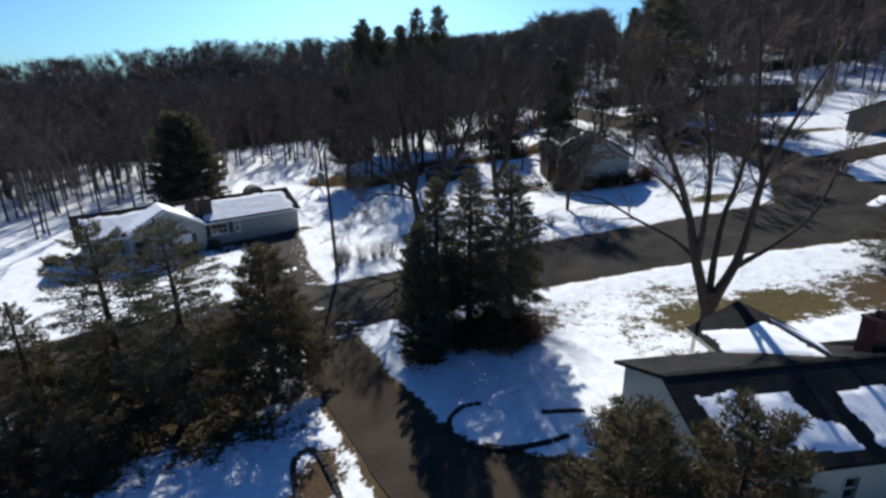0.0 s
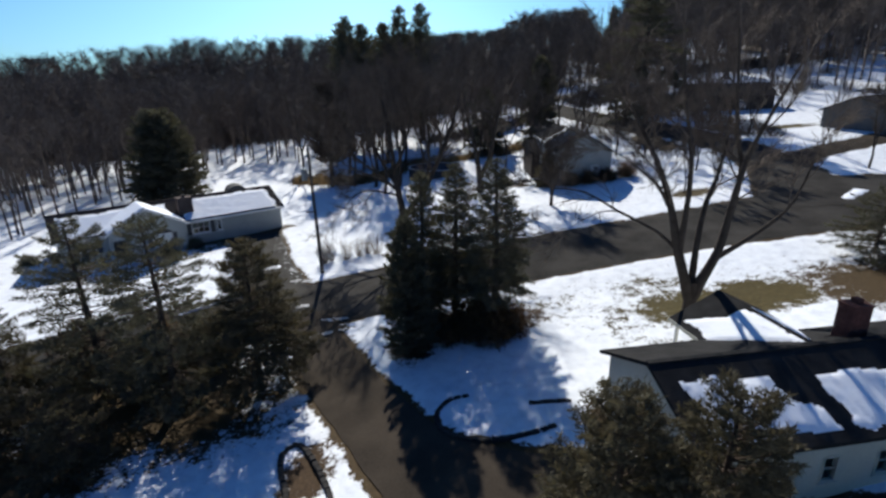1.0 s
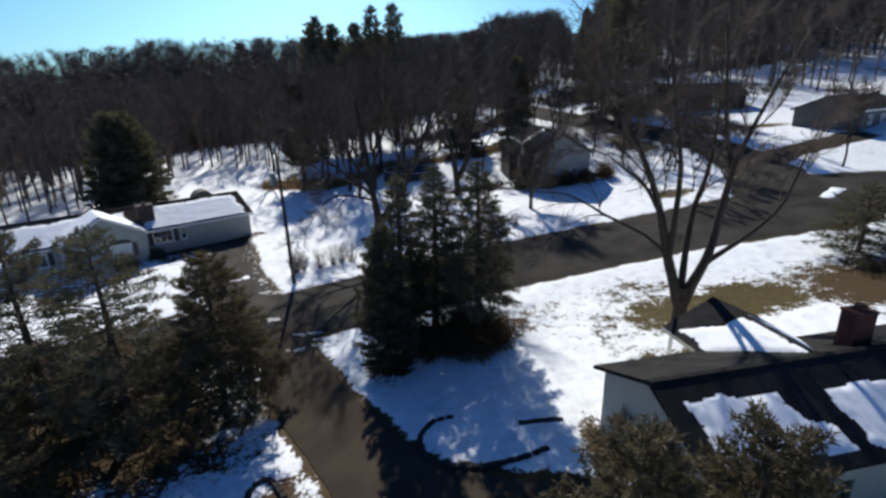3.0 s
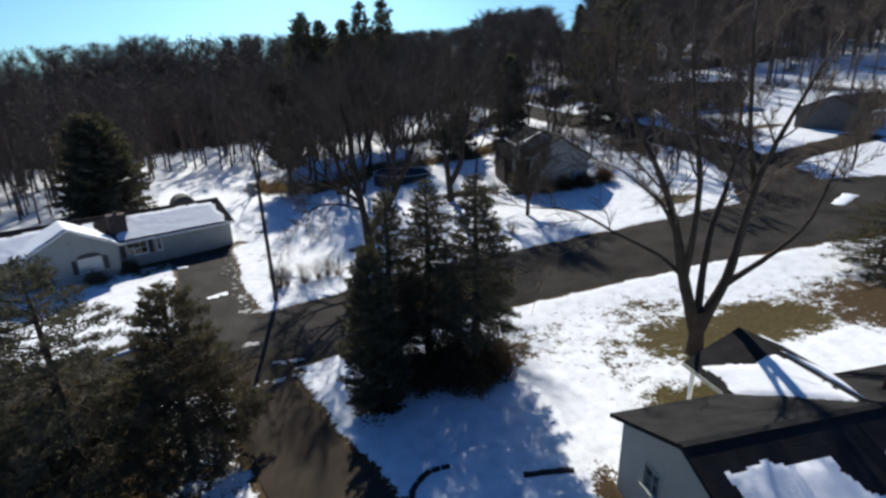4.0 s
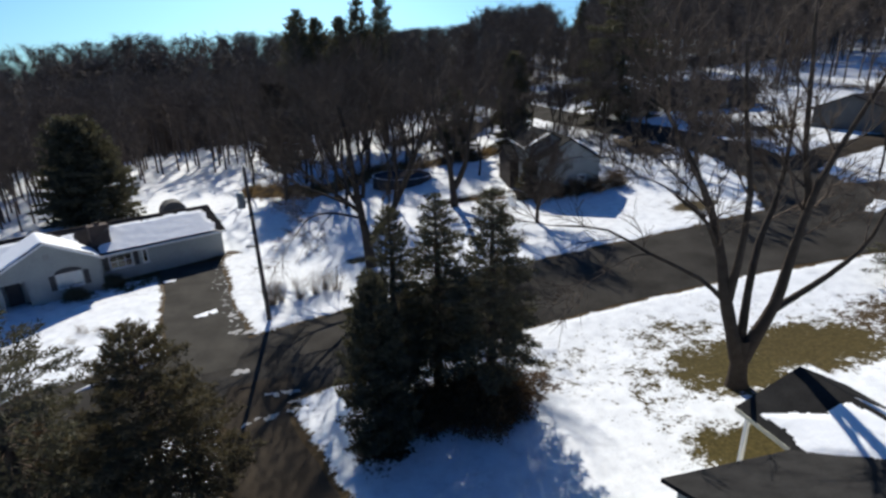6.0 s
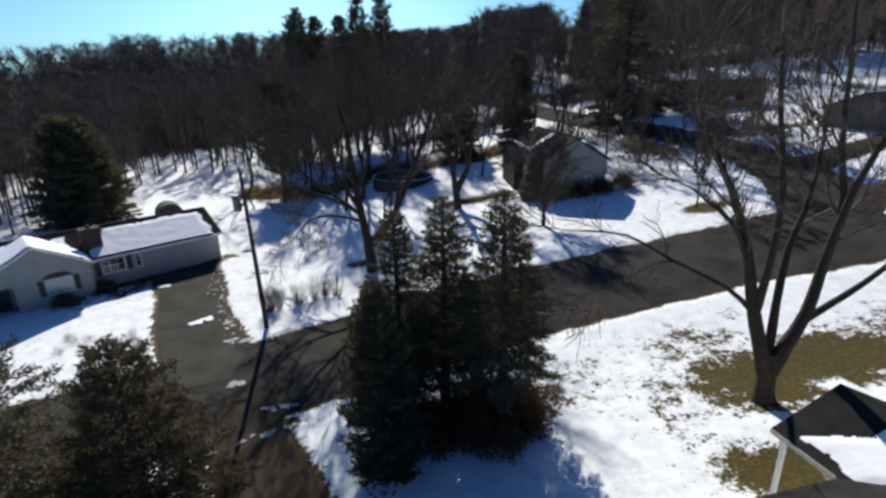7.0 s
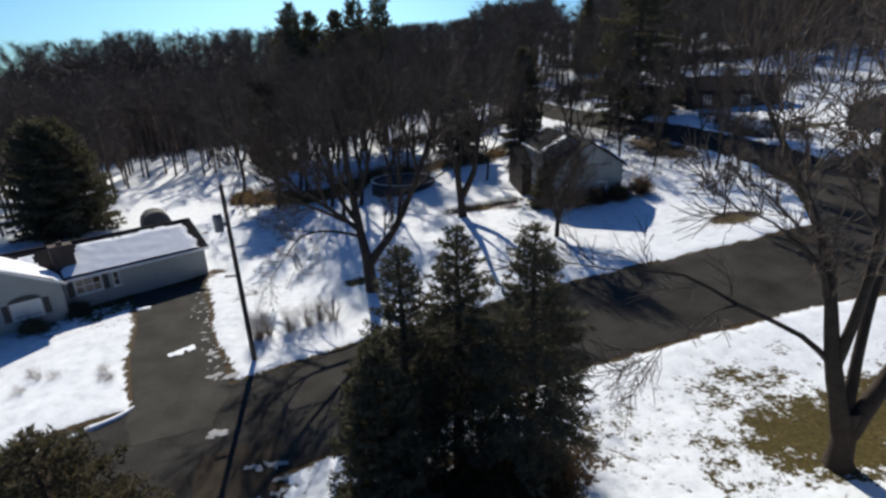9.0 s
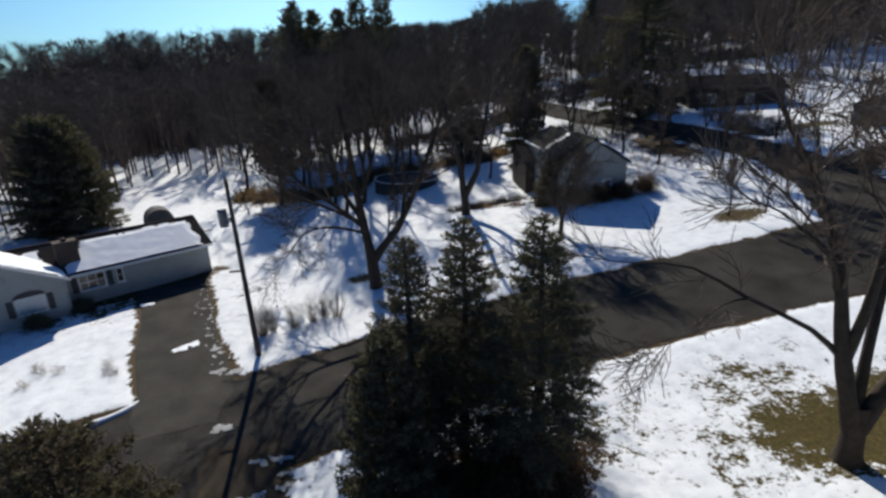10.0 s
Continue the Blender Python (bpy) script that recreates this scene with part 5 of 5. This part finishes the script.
def woods():
    """The winter woods behind the yards: bare trees without number."""
    rng = np.random.default_rng(5)

    def template(seed, kids, twigs, length, width, low):
        r = np.random.default_rng(seed)
        rows = []
        grow(r, rows, (0, 0, 0), (0, 0, 1), 15.0, 0.17, 1 if len(kids) == 2 else 2, 0.55, kids, 0.36, 0.25, 0.03, 5, 0.25)
        limbs = [q for q in rows if q[4] > 0]
        tips = [q for q in rows if q[4] == 0]
        v, f = tubes([q[0] for q in limbs], [q[1] for q in limbs], [max(q[2], 0.03) for q in limbs], [max(q[3], 0.02) for q in limbs], 3)
        p0, p1 = np.array([q[0] for q in tips]), np.array([q[1] for q in tips])
        side = [q for q in rows if q[1][2] > low * 15.0]
        k = r.integers(0, len(side), twigs)
        t = r.uniform(0, 1, (twigs, 1))
        p = np.array([side[i][0] for i in k]) * (1 - t) + np.array([side[i][1] for i in k]) * t
        d = np.array([side[i][1] - side[i][0] for i in k])
        d = d / np.linalg.norm(d, axis=1, keepdims=True) * 0.5 + r.normal(size=(twigs, 3)) * 0.6 + np.array([0, 0, 0.35])
        v, f = joined((v, f), blades(p0, p1 - p0, np.linalg.norm(p1 - p0, axis=1) * 1.2, np.array([max(q[2], 0.03) for q in tips]), r),
                      blades(p, d, r.uniform(0.5, 1.2, twigs) * length, r.uniform(0.6, 1.2, twigs) * width, r))
        v[:, 2] *= 1.0 / np.quantile(v[:, 2], 0.995)          # one unit high
        return v, f
    near = [template(100 + i, (0, 1, 1), 330, 1.7, 0.036, 0.30) for i in range(6)]
    far = [template(200 + i, (0, 1), 190, 2.8, 0.075, 0.22) for i in range(5)]
    vs, fs, k = [], [], 0
    counts = [0, 0, 0]
    most = (760, 1500, 620)
    for trial in range(90000):
        a = rng.uniform(-1.0, 1.05)
        d = 55 + 345 * rng.uniform() ** 0.75
        if trial % 9 == 0:         # the ridge that closes the view
            d = rng.uniform(330, 430)
        x, y = d * math.sin(a), d * math.cos(a)
        inside = (x < -40 and y > 50 - 0.55 * (x + 48)) or (x < 4 and y > 104 - 0.1 * x) or (x >= 4 and 0.35 * x + y > 104)
        if trial < 300:        # the open stand of trees beside the ranch house
            x, y = rng.uniform(-92, -43), rng.uniform(52, 112)
            a, d = math.atan2(x, y), math.hypot(x, y)
            if y < 62 - 0.45 * (x + 44) - 8:
                continue
        elif not inside or (-60 < x < -36 and y < 112):
            continue
        zone = 0 if d < 165 else 1 if d < 330 else 2
        if counts[zone] > most[zone]:
            continue
        if x > 12 and y < 150 and to_ways(x, y) < 3:
            continue
        if 10 < x < 32 and noise.noise((x * 0.035, y * 0.035, 7.0)) < (-0.25 if zone == 0 else -0.5):
            continue
        if x > 18 and y < 126 and rng.uniform() < (0.80 if 48 < x < 112 else 0.55):        # yards and fields on the hill
            continue
        if -26 < x < 18 and y < 150 and rng.uniform() < 0.45:        # the open wood behind the pool
            continue
        if a < 0.25 and rng.uniform() < 0.25:
            continue
        if math.hypot(x + 38.3, y - 75.5) < 7 or math.hypot(x - 53, y - 92) < 10 or math.hypot(x - 64, y - 72) < 15 or math.hypot(x - 49, y - 140) < 6:
            continue
        counts[zone] += 1
        v, f = near[rng.integers(6)] if zone == 0 else far[rng.integers(5)]
        gz = ground_z(x, y)
        room = 16.0 + crown_line(a) * d - gz
        tall = rng.uniform(11.5, 16.5) if d < 105 and x < -30 else rng.uniform(14, 20) if zone == 0 else rng.uniform(16, 25)
        h = max(min(tall, room * rng.uniform(0.84, 1.03)), 5.0)
        if zone == 2:
            h = min(max(room * rng.uniform(0.80, 1.02), 8.0), 29.0)
        t = rng.uniform(0, 2 * math.pi)
        wide = h / 15.0 * (1.1 if zone == 0 else 1.45)
        w = np.stack([(v[:, 0] * math.cos(t) - v[:, 1] * math.sin(t)) * wide, (v[:, 0] * math.sin(t) + v[:, 1] * math.cos(t)) * wide, v[:, 2] * h], axis=1)
        w += (x, y, gz - 0.3)
        vs.append(w)
        fs.append(f + k)
        k += len(v)
    ob = new("winter_woods", mesh_from("winter_woods", np.concatenate(vs), np.concatenate(fs), M_WOODS))
    return tagged(ob, "dense leafless winter woods", "woods", kind="stuff")


woods()


# ---------------------------------------------------------------- yard things
def domed_shrub(x, y, r, h, seed, label, twigs=2600, leaf=None, stems=None, group=""):
    """A low dome of crowded twigs with browned leaves."""
    rng = np.random.default_rng(seed)
    shrub = empty("shrub", pose(x, y, ground_z(x, y)), label, "shrub", group)
    a = rng.uniform(0, 2 * math.pi, twigs)
    e = np.arccos(rng.uniform(0.02, 1, twigs))
    q = rng.uniform(0.55, 1.0, twigs) * (1 + 0.09 * np.sin(a * 3 + 1) + 0.06 * np.sin(a * 7))
    tip = np.stack([np.sin(e) * np.cos(a) * r * q, np.sin(e) * np.sin(a) * r * q, np.cos(e) * h * q + 0.1], axis=1)
    foot = tip * np.array([0.35, 0.35, 0.2])
    mid = (tip + foot) / 2 + np.array([0, 0, 0.18 * h])
    tagged(part("twig_mass", mesh_from("twig_mass", *joined(tubes(foot, mid, np.full(twigs, 0.014), np.full(twigs, 0.010), 3), tubes(mid, tip, np.full(twigs, 0.010), np.full(twigs, 0.004), 3)), stems or M_TWIG), M_TWIG, shrub), kind="stuff")
    if leaf:
        n = twigs * 5
        k = rng.integers(0, twigs, n)
        p = tip[k] + rng.normal(size=(n, 3)) * np.array([0.12, 0.12, 0.10])
        p[:, 2] = np.maximum(p[:, 2], 0.03)
        tagged(part("foliage", mesh_from("foliage", *leaves(p, rng.normal(size=(n, 3)) + unit(np.array([0, 0, 1.0])) * 0.2, rng.uniform(0.08, 0.2, n), rng.uniform(0.025, 0.05, n), rng), leaf), leaf, shrub, "crowded browned leaves"), kind="stuff")
    return shrub


domed_shrub(3.6, 28.6, 2.6, 2.2, 71, "wide domed shrub with browned foliage on shaded snow", 2600, M_RUST)
def fan_shrub(x, y, r, h, seed, label, stems=150, group=""):
    """An upright leafless shrub: a sheaf of slender pale stems that fan out from one foot and fork towards the top."""
    rng = np.random.default_rng(seed)
    shrub = empty("shrub", pose(x, y, ground_z(x, y) - 0.03), label, "shrub", group)
    a = rng.uniform(0, 2 * math.pi, stems)
    q = rng.uniform(0, 1, stems) ** 0.6
    foot = np.stack([np.cos(a) * q * 0.22, np.sin(a) * q * 0.22, np.zeros(stems)], axis=1)
    tall = h * rng.uniform(0.55, 1.0, stems) * (1.08 - 0.35 * q * q)
    tip = np.stack([np.cos(a) * q * r, np.sin(a) * q * r, tall], axis=1) + rng.normal(size=(stems, 3)) * 0.06
    mid = foot * 0.6 + tip * 0.4 + rng.normal(size=(stems, 3)) * 0.04
    k = np.repeat(np.arange(stems), 4)
    t = rng.uniform(0.2, 1.0, (len(k), 1))
    fork = mid[k] + (tip - mid)[k] * t
    way = (tip - mid)[k] + rng.normal(size=(len(k), 3)) * 0.35
    mesh = joined(tubes(foot, mid, np.full(stems, 0.012), np.full(stems, 0.008), 3), tubes(mid, tip, np.full(stems, 0.008), np.full(stems, 0.004), 3),
                  blades(fork, way, rng.uniform(0.25, 0.6, len(k)), np.full(len(k), 0.005), rng))
    tagged(part("stem_sheaf", mesh_from("stem_sheaf", *mesh, M_STEMS), M_STEMS, shrub), kind="stuff")
    return shrub


domed_shrub(0.9, 28.6, 1.7, 1.5, 72, "low dark shrub with browned foliage beneath spruces", 1200, M_RUST)
for i, (sx, sy, sr, sh) in enumerate([(-10.0, 44.5, 0.85, 2.3), (-9.5, 45.0, 0.7, 1.9), (-8.0, 45.0, 0.8, 2.2), (-6.8, 45.5, 0.85, 2.2), (-6.1, 46.0, 0.7, 1.9), (-5.2, 45.6, 0.9, 2.3), (10.8, 49.6, 0.8, 1.4), (9.5, 50.0, 0.7, 1.2)]):
    fan_shrub(sx, sy, sr, sh, 80 + i, "leafless shrub of pale upright stems standing in snow", 150 if i == 0 else 62, "upright shrubs along the road")
for i, (sx, sy, sr) in enumerate([(-23.0, 42.5, 0.45), (-22.3, 42.0, 0.35), (-21.4, 42.0, 0.4), (-22.6, 40.7, 0.4), (-18.4, 41.6, 0.4), (-17.9, 41.2, 0.35), (-18.8, 42.4, 0.3)]):
    fan_shrub(sx, sy, sr, 0.5, 180 + i, "dry brown weed tuft poking out of snow", 22, "weed tufts on the lawn")
for i, (sx, sy, sr, sh) in enumerate([(17.5, 60.6, 1.2, 1.6), (19.6, 60.3, 1.3, 1.7), (21.8, 60.2, 1.3, 1.5), (24.2, 60.4, 1.4, 2.0)]):
    domed_shrub(sx, sy, sr, sh, 90 + i, "dark clipped shrub against the grey house", 500, M_RUST, group="shrubs before the grey house")
for i, (sx, sy) in enumerate([(-25.0, 51.2), (-26.6, 48.6), (-38.9, 46.8)]):
    domed_shrub(sx, sy, 0.9, 0.9, 95 + i, "dark evergreen foundation shrub", 400, M_SPRUCE, group="foundation shrubs")


def utility_pole(x, y, h):
    p = empty("utility_pole", pose(x, y, ground_z(x, y) - 0.05, 0, -1.2, 0), "tall weathered wooden utility pole at the driveway mouth", "utility pole")
    zs = np.linspace(0, h, 7)
    pts = np.stack([0 * zs, 0 * zs, zs], axis=1)
    r = 0.17 - 0.006 * zs
    part("pole", smooth(mesh_from("pole", *chain_tube(pts, r, 12), M_POLE)), M_POLE, p)
    bm = bmesh.new()
    bmesh.ops.create_cone(bm, cap_ends=True, segments=16, radius1=0.25, radius2=0.25, depth=0.85, matrix=pose(-0.52, 0, h - 2.2))
    bmesh.ops.create_cone(bm, cap_ends=True, segments=16, radius1=0.27, radius2=0.19, depth=0.12, matrix=pose(-0.52, 0, h - 1.66))
    t = part("transformer", bm, M_STEEL, p, "grey steel transformer can")
    part("bracket", box(-0.24, 0.0, -0.05, 0.05, h - 2.3, h - 2.1), M_STEEL, t)
    part("insulator", box(-0.06, 0.06, -0.06, 0.06, h, h + 0.22, 0.02), M_STEEL, p)
    part("arm", box(-0.75, 0.0, -0.045, 0.045, h - 5.4, h - 5.3, 0.01), M_POLE, p)
    return p


utility_pole(-9.7, 41.9, 11.1)


def edging(points, label):
    """A curved run of low, dark edging stones."""
    line = curve_points([(x, y, 0) for x, y in points], 0.33)
    e = empty("garden_edging", pose(0, 0, 0), label, "edging")
    bm = box(-0.185, 0.185, -0.13, 0.13, -0.08, 0.17, 0.03)
    me = bpy.data.meshes.new("stone")
    bm.to_mesh(me)
    bm.free()
    me.materials.append(M_STONE)
    rng = np.random.default_rng(len(line))
    for k in range(len(line) - 1):
        (x, y, _), (x1, y1, _) = line[k], line[k + 1]
        s = part("stone", me, None, e)
        s.matrix_basis = pose(x, y, ground_z(x, y) + rng.uniform(-0.02, 0.02), rng.uniform(-5, 5), rng.uniform(-5, 5), math.degrees(math.atan2(y1 - y, x1 - x)) + rng.uniform(-6, 6))


# past the arc, to the right, the dark stones draw a shaded snow-bank edge
edging([(1.5, 21.7), (0.7, 21.5), (0.05, 20.6), (0.2, 19.4), (1.1, 18.65), (2.6, 18.3), (4.4, 18.5), (5.6, 18.9)], "curved dark stones for a bed's edging and a shaded snow-bank edge")
edging([(4.7, 20.6), (5.7, 20.55), (6.7, 20.45)], "short dark stone edging by the house")
edging([(-5.9, 15.0), (-6.25, 16.4), (-6.8, 17.7), (-6.95, 18.7), (-6.5, 19.2), (-5.95, 18.8), (-5.3, 17.8), (-4.6, 16.5), (-4.2, 15.5)], "dark stone edging round a leafy bed")


def pool(x, y, r, h):
    z = ground_z(x, y)
    p = empty("pool", pose(x, y, z), "round above-ground pool with a dark cover", "pool")
    n = 36
    ang = [2 * math.pi * k / n for k in range(n)]
    panel = bmesh.new()
    w = 2 * r * math.sin(math.pi / n)
    add_box(panel, -w / 2, w / 2, -0.02, 0.02, -0.6, h)
    me = bpy.data.meshes.new("wall_panel")
    panel.to_mesh(me)
    panel.free()
    me.materials.append(M_POOL)
    rail = bpy.data.meshes.new("rail")
    bm = box(-w / 2 - 0.01, w / 2 + 0.01, -0.10, 0.10, h, h + 0.05, 0.015)
    bm.to_mesh(rail)
    bm.free()
    rail.materials.append(M_TRIM)
    for a in ang:
        for nm, m in (("wall_panel", me), ("top_rail", rail)):
            o = part(nm, m, None, p)
            o.matrix_basis = pose(r * math.cos(a), r * math.sin(a), 0, 0, 0, math.degrees(a) + 90)
    bm = bmesh.new()
    bmesh.ops.create_circle(bm, cap_ends=True, cap_tris=True, segments=n, radius=r - 0.03, matrix=pose(0, 0, h - 0.12))
    part("cover", bm, M_COVER, p, "dark blue sagging cover")
    return p


pool(1.2, 83.5, 4.4, 1.2)


def fabric_shelter(x, y, turn):
    """A low rounded shelter behind the ranch house."""
    s = empty("shelter", pose(x, y, ground_z(x, y), 0, 0, turn), "low rounded grey fabric shelter in the snow", "shelter")
    bm = bmesh.new()
    n = 12
    rows = [[bm.verts.new((u, 1.6 * math.cos(math.pi * k / n), 2.0 * math.sin(math.pi * k / n) ** 0.8)) for k in range(n + 1)] for u in (0, 0.9, 1.8, 2.7)]
    for a, b in zip(rows, rows[1:]):
        for k in range(n):
            bm.faces.new((a[k], b[k], b[k + 1], a[k + 1]))
    bm.faces.new(rows[0])
    bm.faces.new(rows[-1][::-1])
    bmesh.ops.recalc_face_normals(bm, faces=bm.faces[:])
    part("cover", bm, M_CANVAS, s)
    # a dark sheet on the closed front stands for the opening's shade
    part("shaded_opening", box(-0.03, -0.004, -0.7, 0.7, 0, 1.5, 0.01), M_SHUTTER, s, "dark sheet for the shaded door opening")
    return s


fabric_shelter(-30.2, 77.6, -60)


def snow_smear(inside, x0, x1, y0, y1, depth, label, lift=0.08, slush=False):
    """Thin ragged snow left on the asphalt where inside(x, y) > 0; slush: grey crumbs without number."""
    ob = roof_snow(pose(0, 0, 0), inside, x0, x1, y0, y1, lambda x, y: (x, y, ground_z(x, y) + lift), depth, label, 0.09, 1.4)
    ob.name = "slush" if slush else "snow_patch"
    if slush:
        ob.data.materials[0] = M_SLUSH
        tagged(ob, label, "slush", kind="stuff")
    return ob


def streak(x, y, ax, ay, bx, by, width):
    """How far inside a streak from a to b the point lies."""
    t = min(max(((x - ax) * (bx - ax) + (y - ay) * (by - ay)) / ((bx - ax) ** 2 + (by - ay) ** 2), 0), 1)
    return 1.0 - math.hypot(x - ax - t * (bx - ax), y - ay - t * (by - ay)) / width


def specks(x, y, amount, scale=3.2):
    """Breaks a smear of old snow into crumbs."""
    return amount * noise.noise((x * scale, y * scale, 3.0)) + 0.35 * noise.noise((x * 7.0, y * 7.0, 8.0))


def along(x, y, line, width):
    return max(streak(x, y, *a, *b, width) for a, b in zip(line, line[1:]))


def snow_bank(points, radius, label):
    """A rounded ridge of ploughed snow, sunk into the verge, tapering to its ends."""
    line = curve_points([(x, y, 0) for x, y in points], 0.35)
    n = len(line)
    up = [(x, y, ground_z(x, y) + 0.03 + 0.03 * noise.noise((x * 2, y * 2, 0.0))) for x, y, _ in line]
    thick = [radius * math.sin(math.pi * (k + 0.5) / n) ** 0.5 * (1 + 0.3 * noise.noise((k * 0.6, 1.0, 2.0))) for k in range(n)]
    return tagged(new("snow_bank", smooth(mesh_from("snow_bank", *chain_tube(up, thick, 10), M_ROOFSNOW))), label, "snow")


snow_bank([(-19.0, 34.6), (-17.7, 35.7), (-16.6, 36.7), (-15.6, 37.6), (-15.3, 38.4)], 0.22, "low ploughed snow bank at a lawn corner")
DRIVE_SIDE = [(-17.3, 55.3), (-15.8, 50.2), (-14.2, 47.0), (-12.9, 43.6), (-11.7, 40.9)]
snow_smear(lambda x, y: along(x, y, DRIVE_SIDE, 1.4) - 1.32 + specks(x, y, 1.5, 2.9), -18.4, -10.2, 39.6, 56.4, 0.012, "crumbled grey slush along the side of a driveway", slush=True)
for lx, ly, lw in ((-9.98, 35.12, 0.42), (-11.8, 40.7, 0.36), (-10.7, 40.42, 0.4)):
    lump = snow_smear(lambda x, y: streak(x, y, lx - 0.2, ly - 0.05, lx + 0.2, ly + 0.05, lw) - 0.35 + specks(x, y, 0.5), lx - 1, lx + 1, ly - 1, ly + 1, 0.012, "small grey lump of melting snow on asphalt")
    lump.data.materials[0] = M_SLUSH
snow_smear(lambda x, y: max(streak(x, y, -6.1, 32.3, -7.6, 32.5, 0.42), streak(x, y, -6.0, 30.7, -8.5, 29.9, 0.38), streak(x, y, -5.9, 31.4, -6.6, 31.4, 0.3)) - 0.72 + specks(x, y, 1.3, 3.1), -9.4, -5.2, 29.2, 33.4, 0.012, "streaks of grey slush across a driveway mouth", slush=True)
snow_smear(lambda x, y: streak(x, y, -15.4, 43.8, -14.3, 44.4, 0.55) - 0.55 + 0.9 * noise.noise((x * 2.6, y * 2.6, 3.0)), -16.4, -13.2, 43.2, 45.8, 0.02, "ragged lump of melting snow on a driveway")
snow_smear(lambda x, y: streak(x, y, -20.6, 51.2, -20.0, 51.3, 0.25) - 0.1, -21.4, -19.4, 50.6, 51.9, 0.06, "small lump of snow by the garage")


def undergrowth():
    """Brown winter brush along the road, behind the yards and at the edge of the woods."""
    rng = np.random.default_rng(77)
    P, D, L = [], [], []
    for cx, cy, rx, ry, n, h in ((32.5, 74, 4.0, 12, 420, 1.1), (29, 88, 6, 9, 800, 1.5), (46.5, 76, 3.5, 10, 700, 1.4), (21, 80, 6, 3, 900, 1.6), (-6, 96, 15, 2.6, 800, 1.0), (12, 91, 7, 3, 500, 1.2), (9.5, 66.2, 4.8, 0.5, 500, 0.9), (50, 98, 12, 5, 1200, 1.8),
                               (36, 116, 14, 8, 2200, 2.0), (14, 112, 14, 5, 1800, 2.0), (40, 64, 12, 2, 0, 1.5), (84, 138, 25, 7, 2000, 2.4), (26.5, 68, 3.0, 5.0, 140, 1.0), (-19, 86.5, 3.5, 2.5, 200, 0.9), (60, 104, 20, 8, 1000, 2.0)):
        for _ in range(n):
            q, a = math.sqrt(rng.uniform()), rng.uniform(0, 2 * math.pi)
            x, y = cx + rx * q * math.cos(a), cy + ry * q * math.sin(a)
            if to_ways(x, y) < 0.4:
                continue
            P.append((x, y, ground_z(x, y) - 0.05))
            D.append((rng.normal() * 0.45, rng.normal() * 0.45, 1.0))
            L.append(h * rng.uniform(0.4, 1.2))
    for _ in range(16000):
        a, q = rng.uniform(-0.95, 0.25), rng.uniform(142, 235)
        x, y = q * math.sin(a), q * math.cos(a)
        P.append((x, y, ground_z(x, y) - 0.05))
        D.append((rng.normal() * 0.3, rng.normal() * 0.3, 1.0))
        L.append(rng.uniform(2.0, 6.0))
    P, D, L = np.array(P), np.array(D), np.array(L)
    side = P + rng.normal(size=P.shape) * np.array([0.25, 0.25, 0.0]) + D * 0.25
    v, f = joined(blades(P, D, L, L * 0.028, rng), blades(side, D + rng.normal(size=D.shape) * 0.6, L * 0.8, L * 0.028, rng), blades(side, D + rng.normal(size=D.shape) * 0.8, L * 0.6, L * 0.03, rng))
    return tagged(new("undergrowth", mesh_from("undergrowth", v, f, M_TWIG)), "leafless brown brush along the edge of the yards", "brush", kind="stuff")


def dry_grass():
    """Tall brown grass and brambles left standing behind the lawn."""
    rng = np.random.default_rng(78)
    P, D, L = [], [], []
    for x0, y0, x1, y1, deep, n, h in ((-23.0, 88.5, -12.0, 86.5, 1.8, 4200, 1.3), (-12.0, 86.5, -4.5, 89.5, 1.6, 3000, 1.2), (-4.5, 96.0, 6.0, 90.5, 1.3, 2600, 0.9), (6.0, 90.5, 17.0, 90.0, 1.0, 2200, 1.0), (6.0, 66.9, 12.7, 63.6, 0.25, 700, 0.6)):
        t = rng.uniform(size=n)
        x = x0 + (x1 - x0) * t + rng.normal(size=n) * deep * 0.4
        y = y0 + (y1 - y0) * t + rng.normal(size=n) * deep
        P += [(a, b, ground_z(a, b) - 0.05) for a, b in zip(x, y)]
        D.append(np.concatenate([rng.normal(size=(n, 2)) * 0.35, np.ones((n, 1))], axis=1))
        L.append(h * rng.uniform(0.35, 1.2, n) * (0.6 + 0.5 * np.abs(np.sin(x * 0.9))))
    P, D, L = np.array(P), np.concatenate(D), np.concatenate(L)
    return tagged(new("dry_grass", mesh_from("dry_grass", *blades(P, D, L, L * 0.07, rng), M_DRY_GRASS)), "tall dry brown grass behind a snowy lawn", "grass", kind="stuff")


undergrowth()
dry_grass()
snow_smear(lambda x, y: streak(x, y, 38.2, 43.6, 40.4, 44.8, 0.55) - 0.2, 37, 41.6, 42.8, 45.6, 0.07, "small island of old snow at the junction")
